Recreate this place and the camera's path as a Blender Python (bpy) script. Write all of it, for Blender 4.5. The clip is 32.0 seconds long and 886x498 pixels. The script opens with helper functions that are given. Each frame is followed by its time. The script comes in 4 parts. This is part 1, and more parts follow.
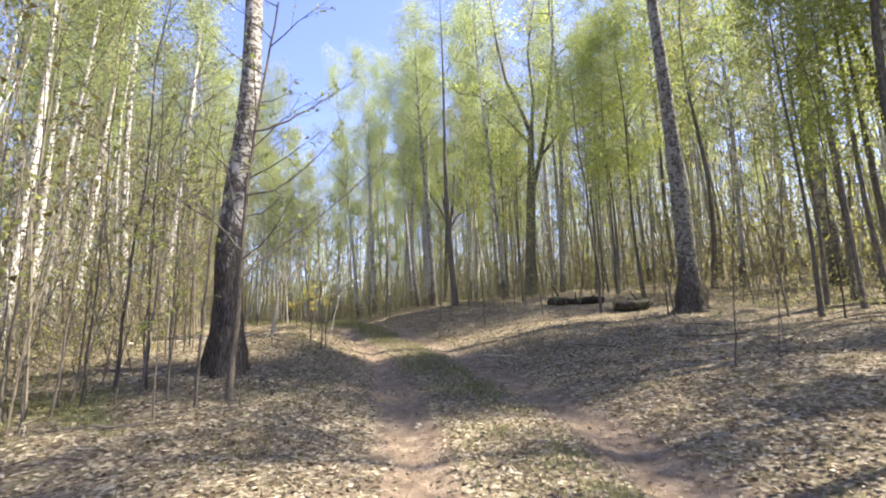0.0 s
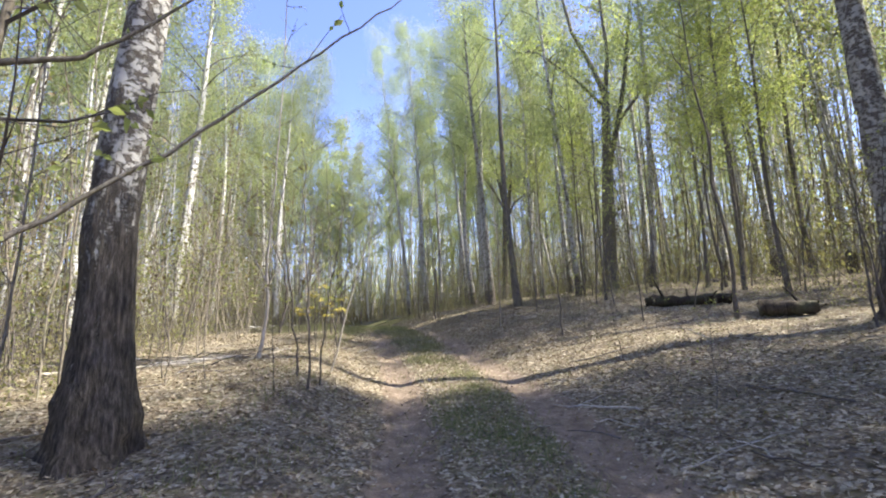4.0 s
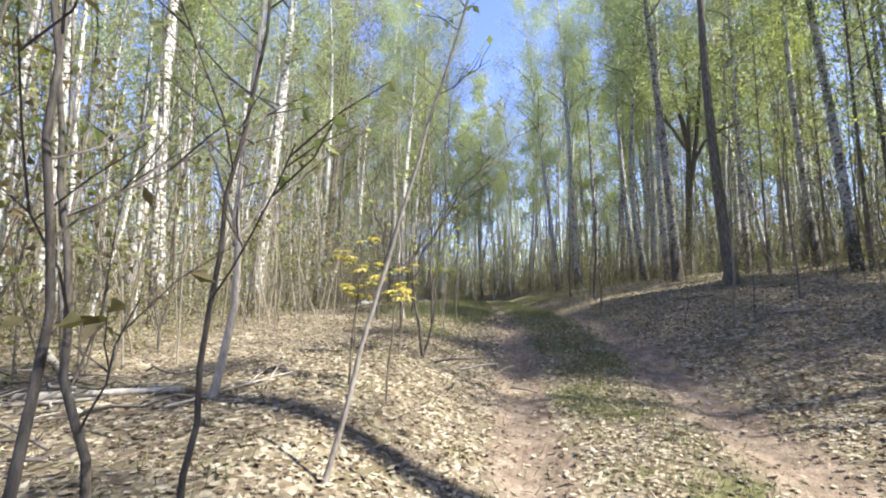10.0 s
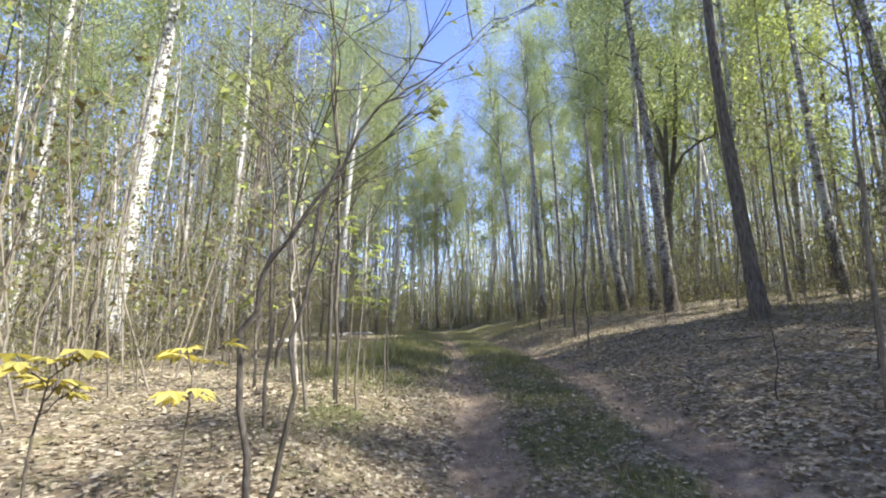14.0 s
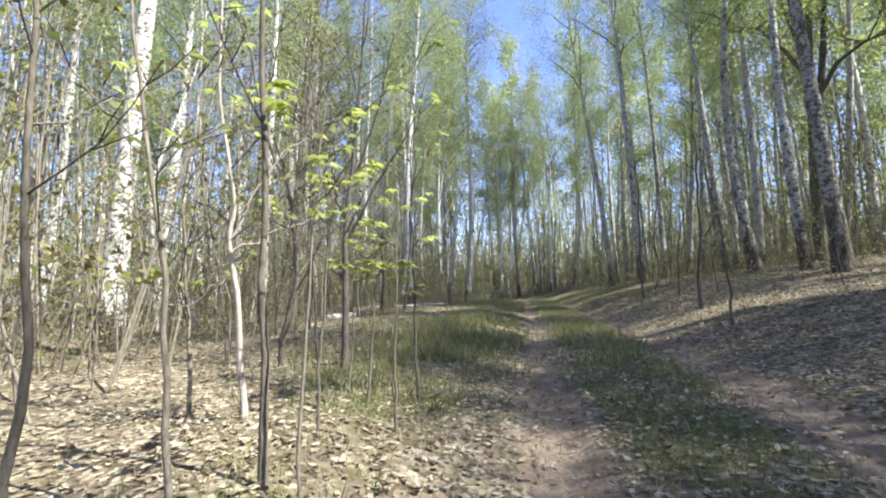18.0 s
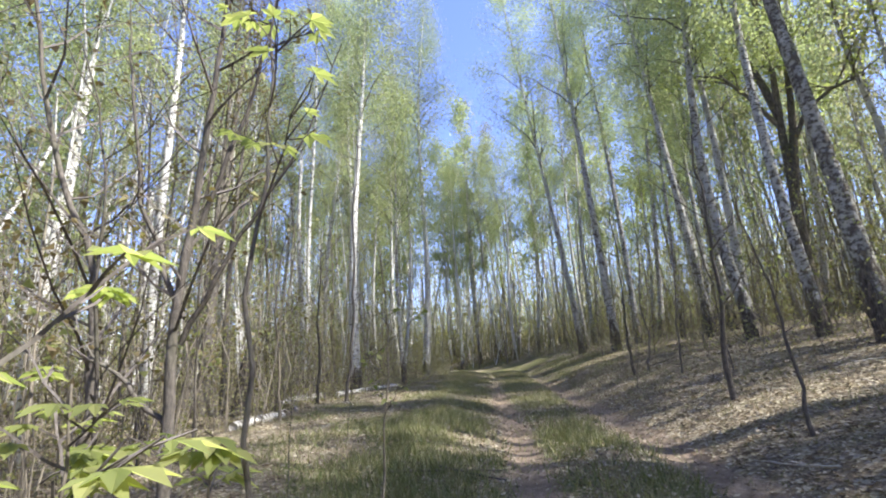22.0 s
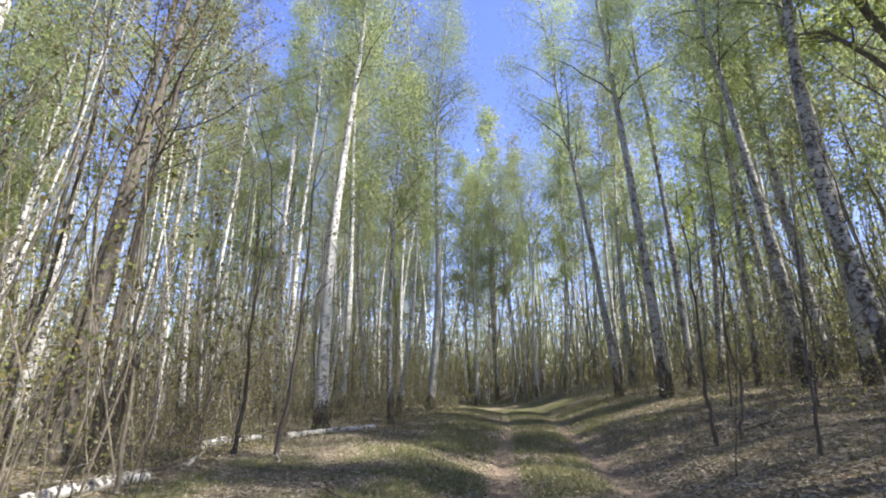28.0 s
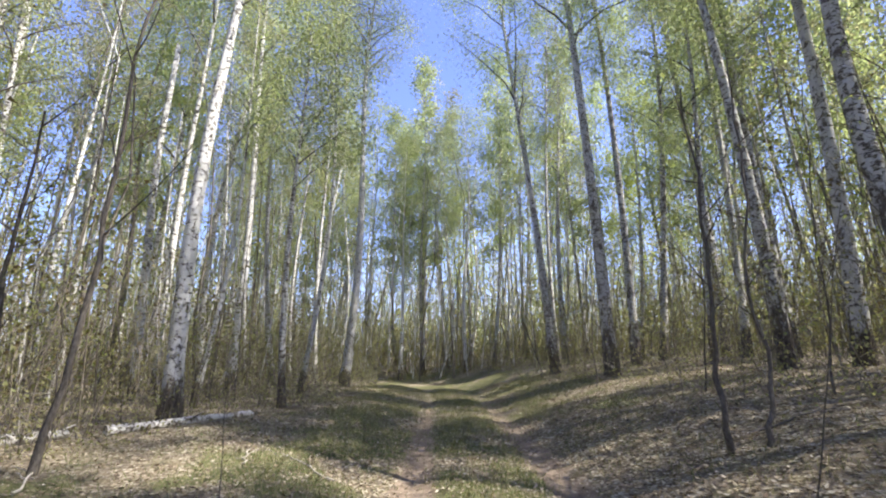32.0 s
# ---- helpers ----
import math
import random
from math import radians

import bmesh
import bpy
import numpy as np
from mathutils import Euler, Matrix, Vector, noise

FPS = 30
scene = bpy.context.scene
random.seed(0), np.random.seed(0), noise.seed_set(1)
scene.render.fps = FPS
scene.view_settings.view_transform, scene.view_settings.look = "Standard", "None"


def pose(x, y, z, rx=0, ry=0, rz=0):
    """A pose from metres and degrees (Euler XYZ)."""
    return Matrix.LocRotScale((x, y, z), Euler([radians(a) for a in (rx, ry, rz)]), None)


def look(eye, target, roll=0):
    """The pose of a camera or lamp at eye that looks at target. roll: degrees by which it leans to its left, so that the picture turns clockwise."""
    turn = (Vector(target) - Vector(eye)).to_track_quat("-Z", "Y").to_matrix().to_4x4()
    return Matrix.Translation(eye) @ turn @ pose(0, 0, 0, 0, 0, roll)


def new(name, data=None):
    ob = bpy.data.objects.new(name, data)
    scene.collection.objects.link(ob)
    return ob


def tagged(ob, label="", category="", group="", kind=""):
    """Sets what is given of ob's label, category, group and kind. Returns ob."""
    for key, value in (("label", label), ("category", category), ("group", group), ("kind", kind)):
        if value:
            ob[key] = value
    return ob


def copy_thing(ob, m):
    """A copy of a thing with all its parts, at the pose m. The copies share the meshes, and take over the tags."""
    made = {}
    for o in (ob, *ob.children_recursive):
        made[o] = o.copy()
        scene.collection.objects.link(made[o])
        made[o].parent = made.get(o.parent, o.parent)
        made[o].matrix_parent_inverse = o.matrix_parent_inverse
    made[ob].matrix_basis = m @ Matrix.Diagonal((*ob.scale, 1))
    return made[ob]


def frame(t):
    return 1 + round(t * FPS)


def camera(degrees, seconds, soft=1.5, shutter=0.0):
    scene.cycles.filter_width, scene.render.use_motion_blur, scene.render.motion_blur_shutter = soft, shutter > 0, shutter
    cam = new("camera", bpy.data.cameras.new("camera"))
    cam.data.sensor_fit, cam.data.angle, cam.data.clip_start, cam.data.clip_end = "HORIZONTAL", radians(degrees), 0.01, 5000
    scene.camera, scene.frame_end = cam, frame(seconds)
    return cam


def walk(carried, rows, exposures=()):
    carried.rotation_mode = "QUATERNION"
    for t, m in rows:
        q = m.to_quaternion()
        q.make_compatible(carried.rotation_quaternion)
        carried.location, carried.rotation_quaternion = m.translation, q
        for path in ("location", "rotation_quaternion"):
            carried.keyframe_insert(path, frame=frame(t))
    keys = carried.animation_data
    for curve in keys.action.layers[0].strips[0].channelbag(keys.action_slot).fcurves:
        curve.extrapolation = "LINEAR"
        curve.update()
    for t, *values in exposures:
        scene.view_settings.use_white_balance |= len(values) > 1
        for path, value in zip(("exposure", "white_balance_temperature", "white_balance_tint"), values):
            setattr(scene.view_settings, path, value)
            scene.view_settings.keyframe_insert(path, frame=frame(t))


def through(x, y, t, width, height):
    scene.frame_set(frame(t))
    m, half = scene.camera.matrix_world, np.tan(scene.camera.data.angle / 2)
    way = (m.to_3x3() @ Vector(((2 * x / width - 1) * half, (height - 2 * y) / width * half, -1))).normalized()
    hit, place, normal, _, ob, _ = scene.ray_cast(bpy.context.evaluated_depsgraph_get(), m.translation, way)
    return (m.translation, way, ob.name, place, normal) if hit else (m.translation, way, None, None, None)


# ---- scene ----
cam = camera(85.1, 32.0, soft=2.0)
METRES, EYE, TILT, LEAN, TURN = 25.0, 1.4, 11.0, 1.6, 0.0
ROWS = [
    (0.0, 0.0, 0.0, 0.0, 0.0, 0.0, 0.0),
    (0.5, -0.0009, 0.0192, -0.0024, -0.05, -0.67, -1.8),
    (1.0, -0.0027, 0.0416, -0.0024, 0.29, -0.79, -1.92),
    (1.5, -0.0015, 0.0632, -0.0051, 1.56, -0.07, -1.7),
    (2.0, -0.0008, 0.0807, -0.0058, 4.28, 0.32, 0.59),
    (2.5, -0.002, 0.0991, -0.0066, 6.68, 0.83, 3.07),
    (3.0, -0.0006, 0.1192, -0.0081, 7.38, 1.07, 2.66),
    (3.5, -0.0006, 0.1376, -0.0088, 7.26, 0.39, 1.89),
    (5.5, -0.0062, 0.2055, -0.0146, 6.14, -2.19, 1.18),
    (6.0, -0.0065, 0.225, -0.0162, 8.32, -2.18, 1.8),
    (6.5, -0.0065, 0.243, -0.0186, 10.46, -2.26, 1.05),
    (7.0, -0.0115, 0.2616, -0.0194, 13.95, -2.57, 1.42),
    (7.5, -0.0193, 0.2785, -0.0221, 15.9, -1.74, 3.65),
    (8.0, -0.0267, 0.2952, -0.025, 16.56, -1.21, 3.61),
    (8.5, -0.0302, 0.3113, -0.027, 19.2, -1.35, 3.51),
    (9.0, -0.0341, 0.3277, -0.0299, 21.42, -1.65, 3.5),
    (9.5, -0.0381, 0.3436, -0.0312, 22.95, -1.9, 3.8),
    (10.0, -0.0428, 0.3612, -0.034, 23.91, -3.2, 2.41),
    (10.5, -0.0467, 0.3759, -0.0359, 24.1, -3.67, 2.44),
    (11.0, -0.0535, 0.394, -0.0373, 22.29, -3.91, 3.42),
    (11.5, -0.0585, 0.4106, -0.0393, 20.32, -4.22, 2.27),
    (12.0, -0.0633, 0.4292, -0.0395, 20.12, -4.35, 1.69),
    (12.5, -0.069, 0.4456, -0.0411, 19.51, -3.59, 2.27),
    (13.0, -0.0742, 0.4613, -0.0421, 18.03, -3.01, 0.92),
    (13.5, -0.0781, 0.4772, -0.0427, 18.11, -1.8, 1.26),
    (14.0, -0.0832, 0.4921, -0.0455, 18.89, -0.32, 2.02),
    (14.5, -0.0882, 0.5076, -0.0459, 18.96, 0.86, 1.9),
    (16.5, -0.1022, 0.5536, -0.053, 19.56, -2.5, 2.58),
    (17.0, -0.1049, 0.5642, -0.0564, 22.72, -3.61, 3.48),
    (17.5, -0.1086, 0.5789, -0.0581, 25.59, -3.62, 4.91),
    (18.0, -0.1128, 0.5949, -0.059, 28.34, -3.67, 4.72),
    (18.5, -0.1166, 0.6084, -0.0576, 31.62, -3.29, 4.79),
    (19.0, -0.1248, 0.6206, -0.0577, 32.27, -2.0, 6.37),
    (19.5, -0.1308, 0.6302, -0.0576, 29.52, -1.28, 5.52),
    (20.0, -0.1352, 0.6438, -0.056, 28.08, 0.25, 4.14),
    (20.5, -0.1406, 0.6537, -0.0556, 27.04, 1.9, 4.35),
    (21.0, -0.1461, 0.6645, -0.0548, 25.0, 3.5, 5.6),
    (21.5, -0.149, 0.6736, -0.0557, 22.82, 3.73, 6.05),
    (22.0, -0.1514, 0.6838, -0.0567, 23.21, 3.39, 6.27),
    (22.5, -0.1548, 0.6941, -0.0579, 26.47, 3.35, 6.85),
    (23.0, -0.1561, 0.7085, -0.0589, 29.11, 3.76, 7.68),
    (23.5, -0.1556, 0.7244, -0.0616, 32.55, 4.45, 7.81),
    (24.0, -0.1575, 0.7381, -0.0646, 35.09, 4.73, 7.02),
    (24.5, -0.1614, 0.7506, -0.0654, 36.35, 4.97, 7.1),
    (26.5, -0.175, 0.8029, -0.071, 30.99, 7.16, 4.23),
    (27.0, -0.1787, 0.8161, -0.0734, 28.46, 7.8, 1.19),
    (27.5, -0.1815, 0.827, -0.0758, 27.31, 7.44, 1.81),
    (28.0, -0.1867, 0.8379, -0.0774, 26.37, 6.91, 3.33),
    (28.5, -0.1892, 0.8511, -0.0803, 24.81, 6.71, 1.48),
    (29.0, -0.1921, 0.8656, -0.0813, 24.01, 5.97, 1.64),
    (29.5, -0.1982, 0.8798, -0.0835, 22.13, 5.65, 1.98),
    (30.0, -0.2047, 0.8947, -0.0865, 19.24, 5.0, 1.5),
    (30.5, -0.2103, 0.9095, -0.0888, 19.9, 4.43, 2.18),
    (31.0, -0.2151, 0.9245, -0.0917, 21.02, 3.43, 4.08),
    (31.5, -0.2199, 0.9391, -0.0924, 19.24, 3.01, 3.92),
    (32.0, -0.2239, 0.956, -0.0959, 18.34, 3.58, 1.49),
]
walk(cam, [(t, pose(0, 0, EYE, TILT, LEAN, TURN) @ pose(METRES * x, METRES * y, METRES * z, 90 + pitch, roll, yaw)) for t, x, y, z, yaw, pitch, roll in ROWS], [(0.0, 1.78, 6850, 9), (6.0, 1.63, 6150, 8), (13.0, 1.58, 6150, 7), (18.0, 1.6, 6000, 6), (22.0, 1.6, 6000, 9), (27.0, 1.36, 6100, 10), (30.0, 1.37, 6150, 10), (32.0, 1.52, 6200, 11)])

# ---- world, sun, exposure ----
world = bpy.data.worlds.new("sky")
scene.world = world
world.use_nodes = True
SUN_AZIMUTH, SUN_HEIGHT = 88.0, 50.0
sky = world.node_tree.nodes.new("ShaderNodeTexSky")
sky.sky_type, sky.sun_disc = "NISHITA", False
sky.sun_elevation, sky.sun_rotation = radians(SUN_HEIGHT), radians(SUN_AZIMUTH)
sky.air_density, sky.dust_density, sky.ozone_density = 0.9, 0.3, 5.0
background = world.node_tree.nodes["Background"]
background.inputs[1].default_value = 0.145
clear = world.node_tree.nodes.new("ShaderNodeMix")
clear.data_type, clear.blend_type = "RGBA", "MULTIPLY"
clear.inputs[0].default_value, clear.inputs[7].default_value = 1.0, (1.12, 0.90, 1.06, 1)
world.node_tree.links.new(sky.outputs[0], clear.inputs[6])
world.node_tree.links.new(clear.outputs[2], background.inputs[0])
sun_way = Vector((math.sin(radians(SUN_AZIMUTH)) * math.cos(radians(SUN_HEIGHT)), math.cos(radians(SUN_AZIMUTH)) * math.cos(radians(SUN_HEIGHT)), math.sin(radians(SUN_HEIGHT))))
sun = new("sun", bpy.data.lights.new("sun", "SUN"))
sun.data.energy, sun.data.angle, sun.data.color = 5.0, radians(0.53), (1.0, 0.93, 0.82)
sun.matrix_world = look(sun_way * 60, (0, 0, 0))


# ---- materials ----
def material(name, rough=0.8, gloss=0.3):
    m = bpy.data.materials.new(name)
    m.use_nodes = True
    b = m.node_tree.nodes["Principled BSDF"]
    b.inputs["Roughness"].default_value = rough
    b.inputs["Specular IOR Level"].default_value = gloss
    return m, m.node_tree, b


def node(tree, kind, **values):
    n = tree.nodes.new(kind)
    for key, value in values.items():
        n.inputs[key.replace("_", " ")].default_value = value
    return n


def noise_of(tree, coords, scale, detail=4.0, rough=0.6):
    n = node(tree, "ShaderNodeTexNoise", Scale=scale, Detail=detail, Roughness=rough)
    if coords is not None:
        tree.links.new(coords, n.inputs["Vector"])
    return n.outputs["Fac"]


def ramp(tree, fac, *stops):
    n = tree.nodes.new("ShaderNodeValToRGB")
    while len(n.color_ramp.elements) < len(stops):
        n.color_ramp.elements.new(0.5)
    for e, (at, colour) in zip(n.color_ramp.elements, stops):
        e.position = at
        e.color = (*colour, 1) if len(colour) == 3 else colour
    tree.links.new(fac, n.inputs[0])
    return n.outputs[0]


def mix(tree, fac, a, b, how="MIX"):
    n = tree.nodes.new("ShaderNodeMix")
    n.data_type, n.blend_type = "RGBA", how
    for socket, value in ((n.inputs[0], fac), (n.inputs[6], a), (n.inputs[7], b)):
        if isinstance(value, bpy.types.NodeSocket):
            tree.links.new(value, socket)
        else:
            socket.default_value = value if isinstance(value, float) else (*value, 1)
    return n.outputs[2]


def calc(tree, how, a, b=0.0, clamp=False):
    n = tree.nodes.new("ShaderNodeMath")
    n.operation, n.use_clamp = how, clamp
    for socket, value in ((n.inputs[0], a), (n.inputs[1], b)):
        if isinstance(value, bpy.types.NodeSocket):
            tree.links.new(value, socket)
        else:
            socket.default_value = value
    return n.outputs[0]


def bump(tree, b, height, strength, distance=0.02):
    n = node(tree, "ShaderNodeBump", Strength=strength, Distance=distance)
    tree.links.new(height, n.inputs["Height"])
    tree.links.new(n.outputs[0], b.inputs["Normal"])


def stretched(tree, scale):
    c = tree.nodes.new("ShaderNodeTexCoord")
    m = node(tree, "ShaderNodeMapping", Scale=scale)
    tree.links.new(c.outputs["Object"], m.inputs["Vector"])
    return m.outputs[0], c.outputs["Object"]


def shade_of_object(tree, low, high):
    info = tree.nodes.new("ShaderNodeObjectInfo")
    n = node(tree, "ShaderNodeMapRange", To_Min=low, To_Max=high)
    tree.links.new(info.outputs["Random"], n.inputs["Value"])
    return n.outputs[0]


def birch_bark(name, white, black, collar, clean=0.0, across=(4.2, 4.2, 7.5)):
    """White bark with dark broken marks; rough black bark climbs to about collar metres (0: none)."""
    m, tree, b = material(name, 0.8, 0.2)
    bands, plain = stretched(tree, across)
    marks = ramp(tree, noise_of(tree, bands, 2.2, 6, 0.7), (0.505 + clean, (0, 0, 0)), (0.565 + clean, (1, 1, 1)))
    scars, _ = stretched(tree, tuple(5.0 if k < 5 else 3.2 for k in across))
    marks = mix(tree, ramp(tree, noise_of(tree, scars, 1.3, 6, 0.75), (0.53 + clean, (0, 0, 0)), (0.58 + clean, (1, 1, 1))), marks, (1, 1, 1))
    patch, _ = stretched(tree, (1.6, 1.6, 0.55))
    old = noise_of(tree, patch, 3.0, 5, 0.7)
    long, _ = stretched(tree, (15, 15, 2.6))
    furrows = noise_of(tree, long, 2.2, 7, 0.7)
    split = tree.nodes.new("ShaderNodeSeparateXYZ")
    tree.links.new(plain, split.inputs[0])
    height = calc(tree, "DIVIDE", split.outputs[2], collar) if collar else 4.0
    ragged = calc(tree, "ADD", calc(tree, "MULTIPLY", old, 1.6), furrows)
    rough = ramp(tree, calc(tree, "MULTIPLY", calc(tree, "SUBTRACT", ragged, calc(tree, "MULTIPLY", height, 0.5)), 0.5), (0.37, (0, 0, 0)), (0.43, (1, 1, 1)))
    tone = mix(tree, noise_of(tree, plain, 9.0, 7, 0.7), white, tuple(k * 0.6 for k in white))
    dark = mix(tree, noise_of(tree, plain, 26.0, 5), black, tuple(k * 2.2 for k in black))
    crust = ramp(tree, furrows, (0.36, tuple(k * 0.45 for k in black)), (0.52, tuple(k * 1.5 for k in black)), (0.68, tuple(k * 3.4 for k in black)))
    whole = mix(tree, rough, mix(tree, marks, tone, dark), crust)
    whole = mix(tree, 1.0, whole, shade_of_object(tree, 0.75, 1.0), "MULTIPLY")
    tree.links.new(whole, b.inputs["Base Color"])
    bump(tree, b, mix(tree, rough, calc(tree, "MULTIPLY", marks, 0.35), furrows), 1.0, 0.05)
    return m


def plain_bark(name, low, high, scale=(9, 9, 2.0), depth=0.9):
    m, tree, b = material(name, 0.9, 0.15)
    long, plain = stretched(tree, scale)
    furrows = noise_of(tree, long, 3.0, 6, 0.65)
    colour = ramp(tree, furrows, (0.32, low), (0.68, high))
    moss = ramp(tree, noise_of(tree, plain, 1.7, 4), (0.52, (0, 0, 0)), (0.72, (0.55, 0.55, 0.55)))
    colour = mix(tree, moss, colour, (0.13, 0.14, 0.07))
    colour = mix(tree, 1.0, colour, shade_of_object(tree, 0.7, 1.15), "MULTIPLY")
    tree.links.new(colour, b.inputs["Base Color"])
    bump(tree, b, furrows, depth, 0.025)
    return m


def leaf_cloth(name, colours, through, share=0.5, rough=0.55):
    """Thin leaves: each one of its own tint, letting light through."""
    m, tree, b = material(name, rough, 0.35)
    geo = tree.nodes.new("ShaderNodeNewGeometry")
    tint = ramp(tree, geo.outputs["Random Per Island"], *[(i / (len(colours) - 1), c) for i, c in enumerate(colours)])
    tint = mix(tree, 1.0, tint, shade_of_object(tree, 0.8, 1.15), "MULTIPLY")
    tree.links.new(tint, b.inputs["Base Color"])
    back = tree.nodes.new("ShaderNodeBsdfTranslucent")
    tree.links.new(mix(tree, 1.0, tint, through, "MULTIPLY"), back.inputs[0])
    both = node(tree, "ShaderNodeMixShader", Fac=share)
    tree.links.new(b.outputs[0], both.inputs[1])
    tree.links.new(back.outputs[0], both.inputs[2])
    tree.links.new(both.outputs[0], tree.nodes["Material Output"].inputs[0])
    return m


BIRCH = birch_bark("white_birch_bark", (0.82, 0.80, 0.75), (0.09, 0.075, 0.06), 0.7, 0.042)
OLD_BIRCH = birch_bark("old_birch_bark", (0.64, 0.61, 0.56), (0.08, 0.068, 0.057), 2.2, 0.0)
GREY_BIRCH = birch_bark("grey_birch_bark", (0.76, 0.74, 0.69), (0.095, 0.08, 0.066), 1.0, 0.012)
MOTTLED_BIRCH = birch_bark("mottled_birch_bark", (0.54, 0.52, 0.46), (0.085, 0.072, 0.06), 1.0, 0.0)
LOG_BIRCH = birch_bark("fallen_birch_bark", (0.76, 0.73, 0.67), (0.09, 0.075, 0.06), 0, 0.03, (4.2, 7.5, 4.2))
OAK = plain_bark("dark_furrowed_bark", (0.06, 0.052, 0.044), (0.25, 0.22, 0.185))
YOUNG = plain_bark("young_smooth_bark", (0.105, 0.09, 0.07), (0.28, 0.242, 0.19), (14, 14, 5), 0.4)
SHRUB = plain_bark("dark_shrub_bark", (0.06, 0.053, 0.046), (0.175, 0.152, 0.13), (14, 14, 5), 0.5)
PALE = plain_bark("pale_young_bark", (0.27, 0.235, 0.20), (0.50, 0.45, 0.39), (14, 14, 5), 0.35)
TWIG = plain_bark("twig_bark", (0.085, 0.072, 0.066), (0.19, 0.165, 0.15), (20, 20, 8), 0.2)
DEAD = plain_bark("dead_wood", (0.33, 0.29, 0.24), (0.62, 0.57, 0.49), (8, 8, 3), 0.5)
ROTTEN = plain_bark("rotten_dark_wood", (0.018, 0.015, 0.012), (0.085, 0.07, 0.055), (7, 7, 2.5), 1.0)
BIRCH_LEAF = leaf_cloth("young_birch_leaves", [(0.23, 0.265, 0.135), (0.30, 0.325, 0.17), (0.36, 0.375, 0.21), (0.41, 0.405, 0.25)], (1.25, 1.36, 1.0), 0.65)
PALE_LEAF = leaf_cloth("pale_grey_green_leaves", [(0.21, 0.215, 0.12), (0.27, 0.275, 0.16), (0.34, 0.335, 0.21), (0.36, 0.33, 0.24)], (1.3, 1.3, 1.0), 0.5)
OAK_LEAF = leaf_cloth("young_oak_leaves", [(0.25, 0.28, 0.105), (0.32, 0.345, 0.135), (0.41, 0.41, 0.175)], (1.3, 1.4, 0.9), 0.65)
BUSH_LEAF = leaf_cloth("opening_shrub_leaves", [(0.22, 0.245, 0.105), (0.31, 0.33, 0.14), (0.41, 0.405, 0.19)], (1.3, 1.4, 0.9), 0.6)
BRUSH = leaf_cloth("dry_brush", [(0.14, 0.12, 0.065), (0.20, 0.175, 0.09), (0.23, 0.225, 0.10), (0.27, 0.24, 0.13)], (1.2, 1.2, 0.8), 0.4)
MAPLE_LEAF = leaf_cloth("yellow_maple_leaves", [(0.45, 0.39, 0.10), (0.55, 0.47, 0.14), (0.40, 0.38, 0.11)], (1.2, 1.15, 0.7), 0.4)
VEIL_LEAF = leaf_cloth("undergrowth_leaf_veil", [(0.22, 0.22, 0.115), (0.29, 0.30, 0.145), (0.36, 0.355, 0.18), (0.33, 0.285, 0.19)], (1.3, 1.3, 0.85), 0.55)
BUD_LEAF = leaf_cloth("brown_opening_buds", [(0.14, 0.10, 0.05), (0.20, 0.16, 0.07), (0.20, 0.20, 0.06)], (1.2, 1.2, 0.8), 0.3)
LITTER = leaf_cloth("dry_fallen_leaves", [(0.095, 0.07, 0.045), (0.19, 0.146, 0.096), (0.30, 0.252, 0.172), (0.50, 0.445, 0.335), (0.20, 0.14, 0.088)], (1.0, 0.9, 0.7), 0.12, 0.7)
GRASS = leaf_cloth("spring_grass", [(0.10, 0.125, 0.045), (0.16, 0.18, 0.07), (0.24, 0.235, 0.115), (0.37, 0.33, 0.21)], (1.1, 1.1, 0.75), 0.35)


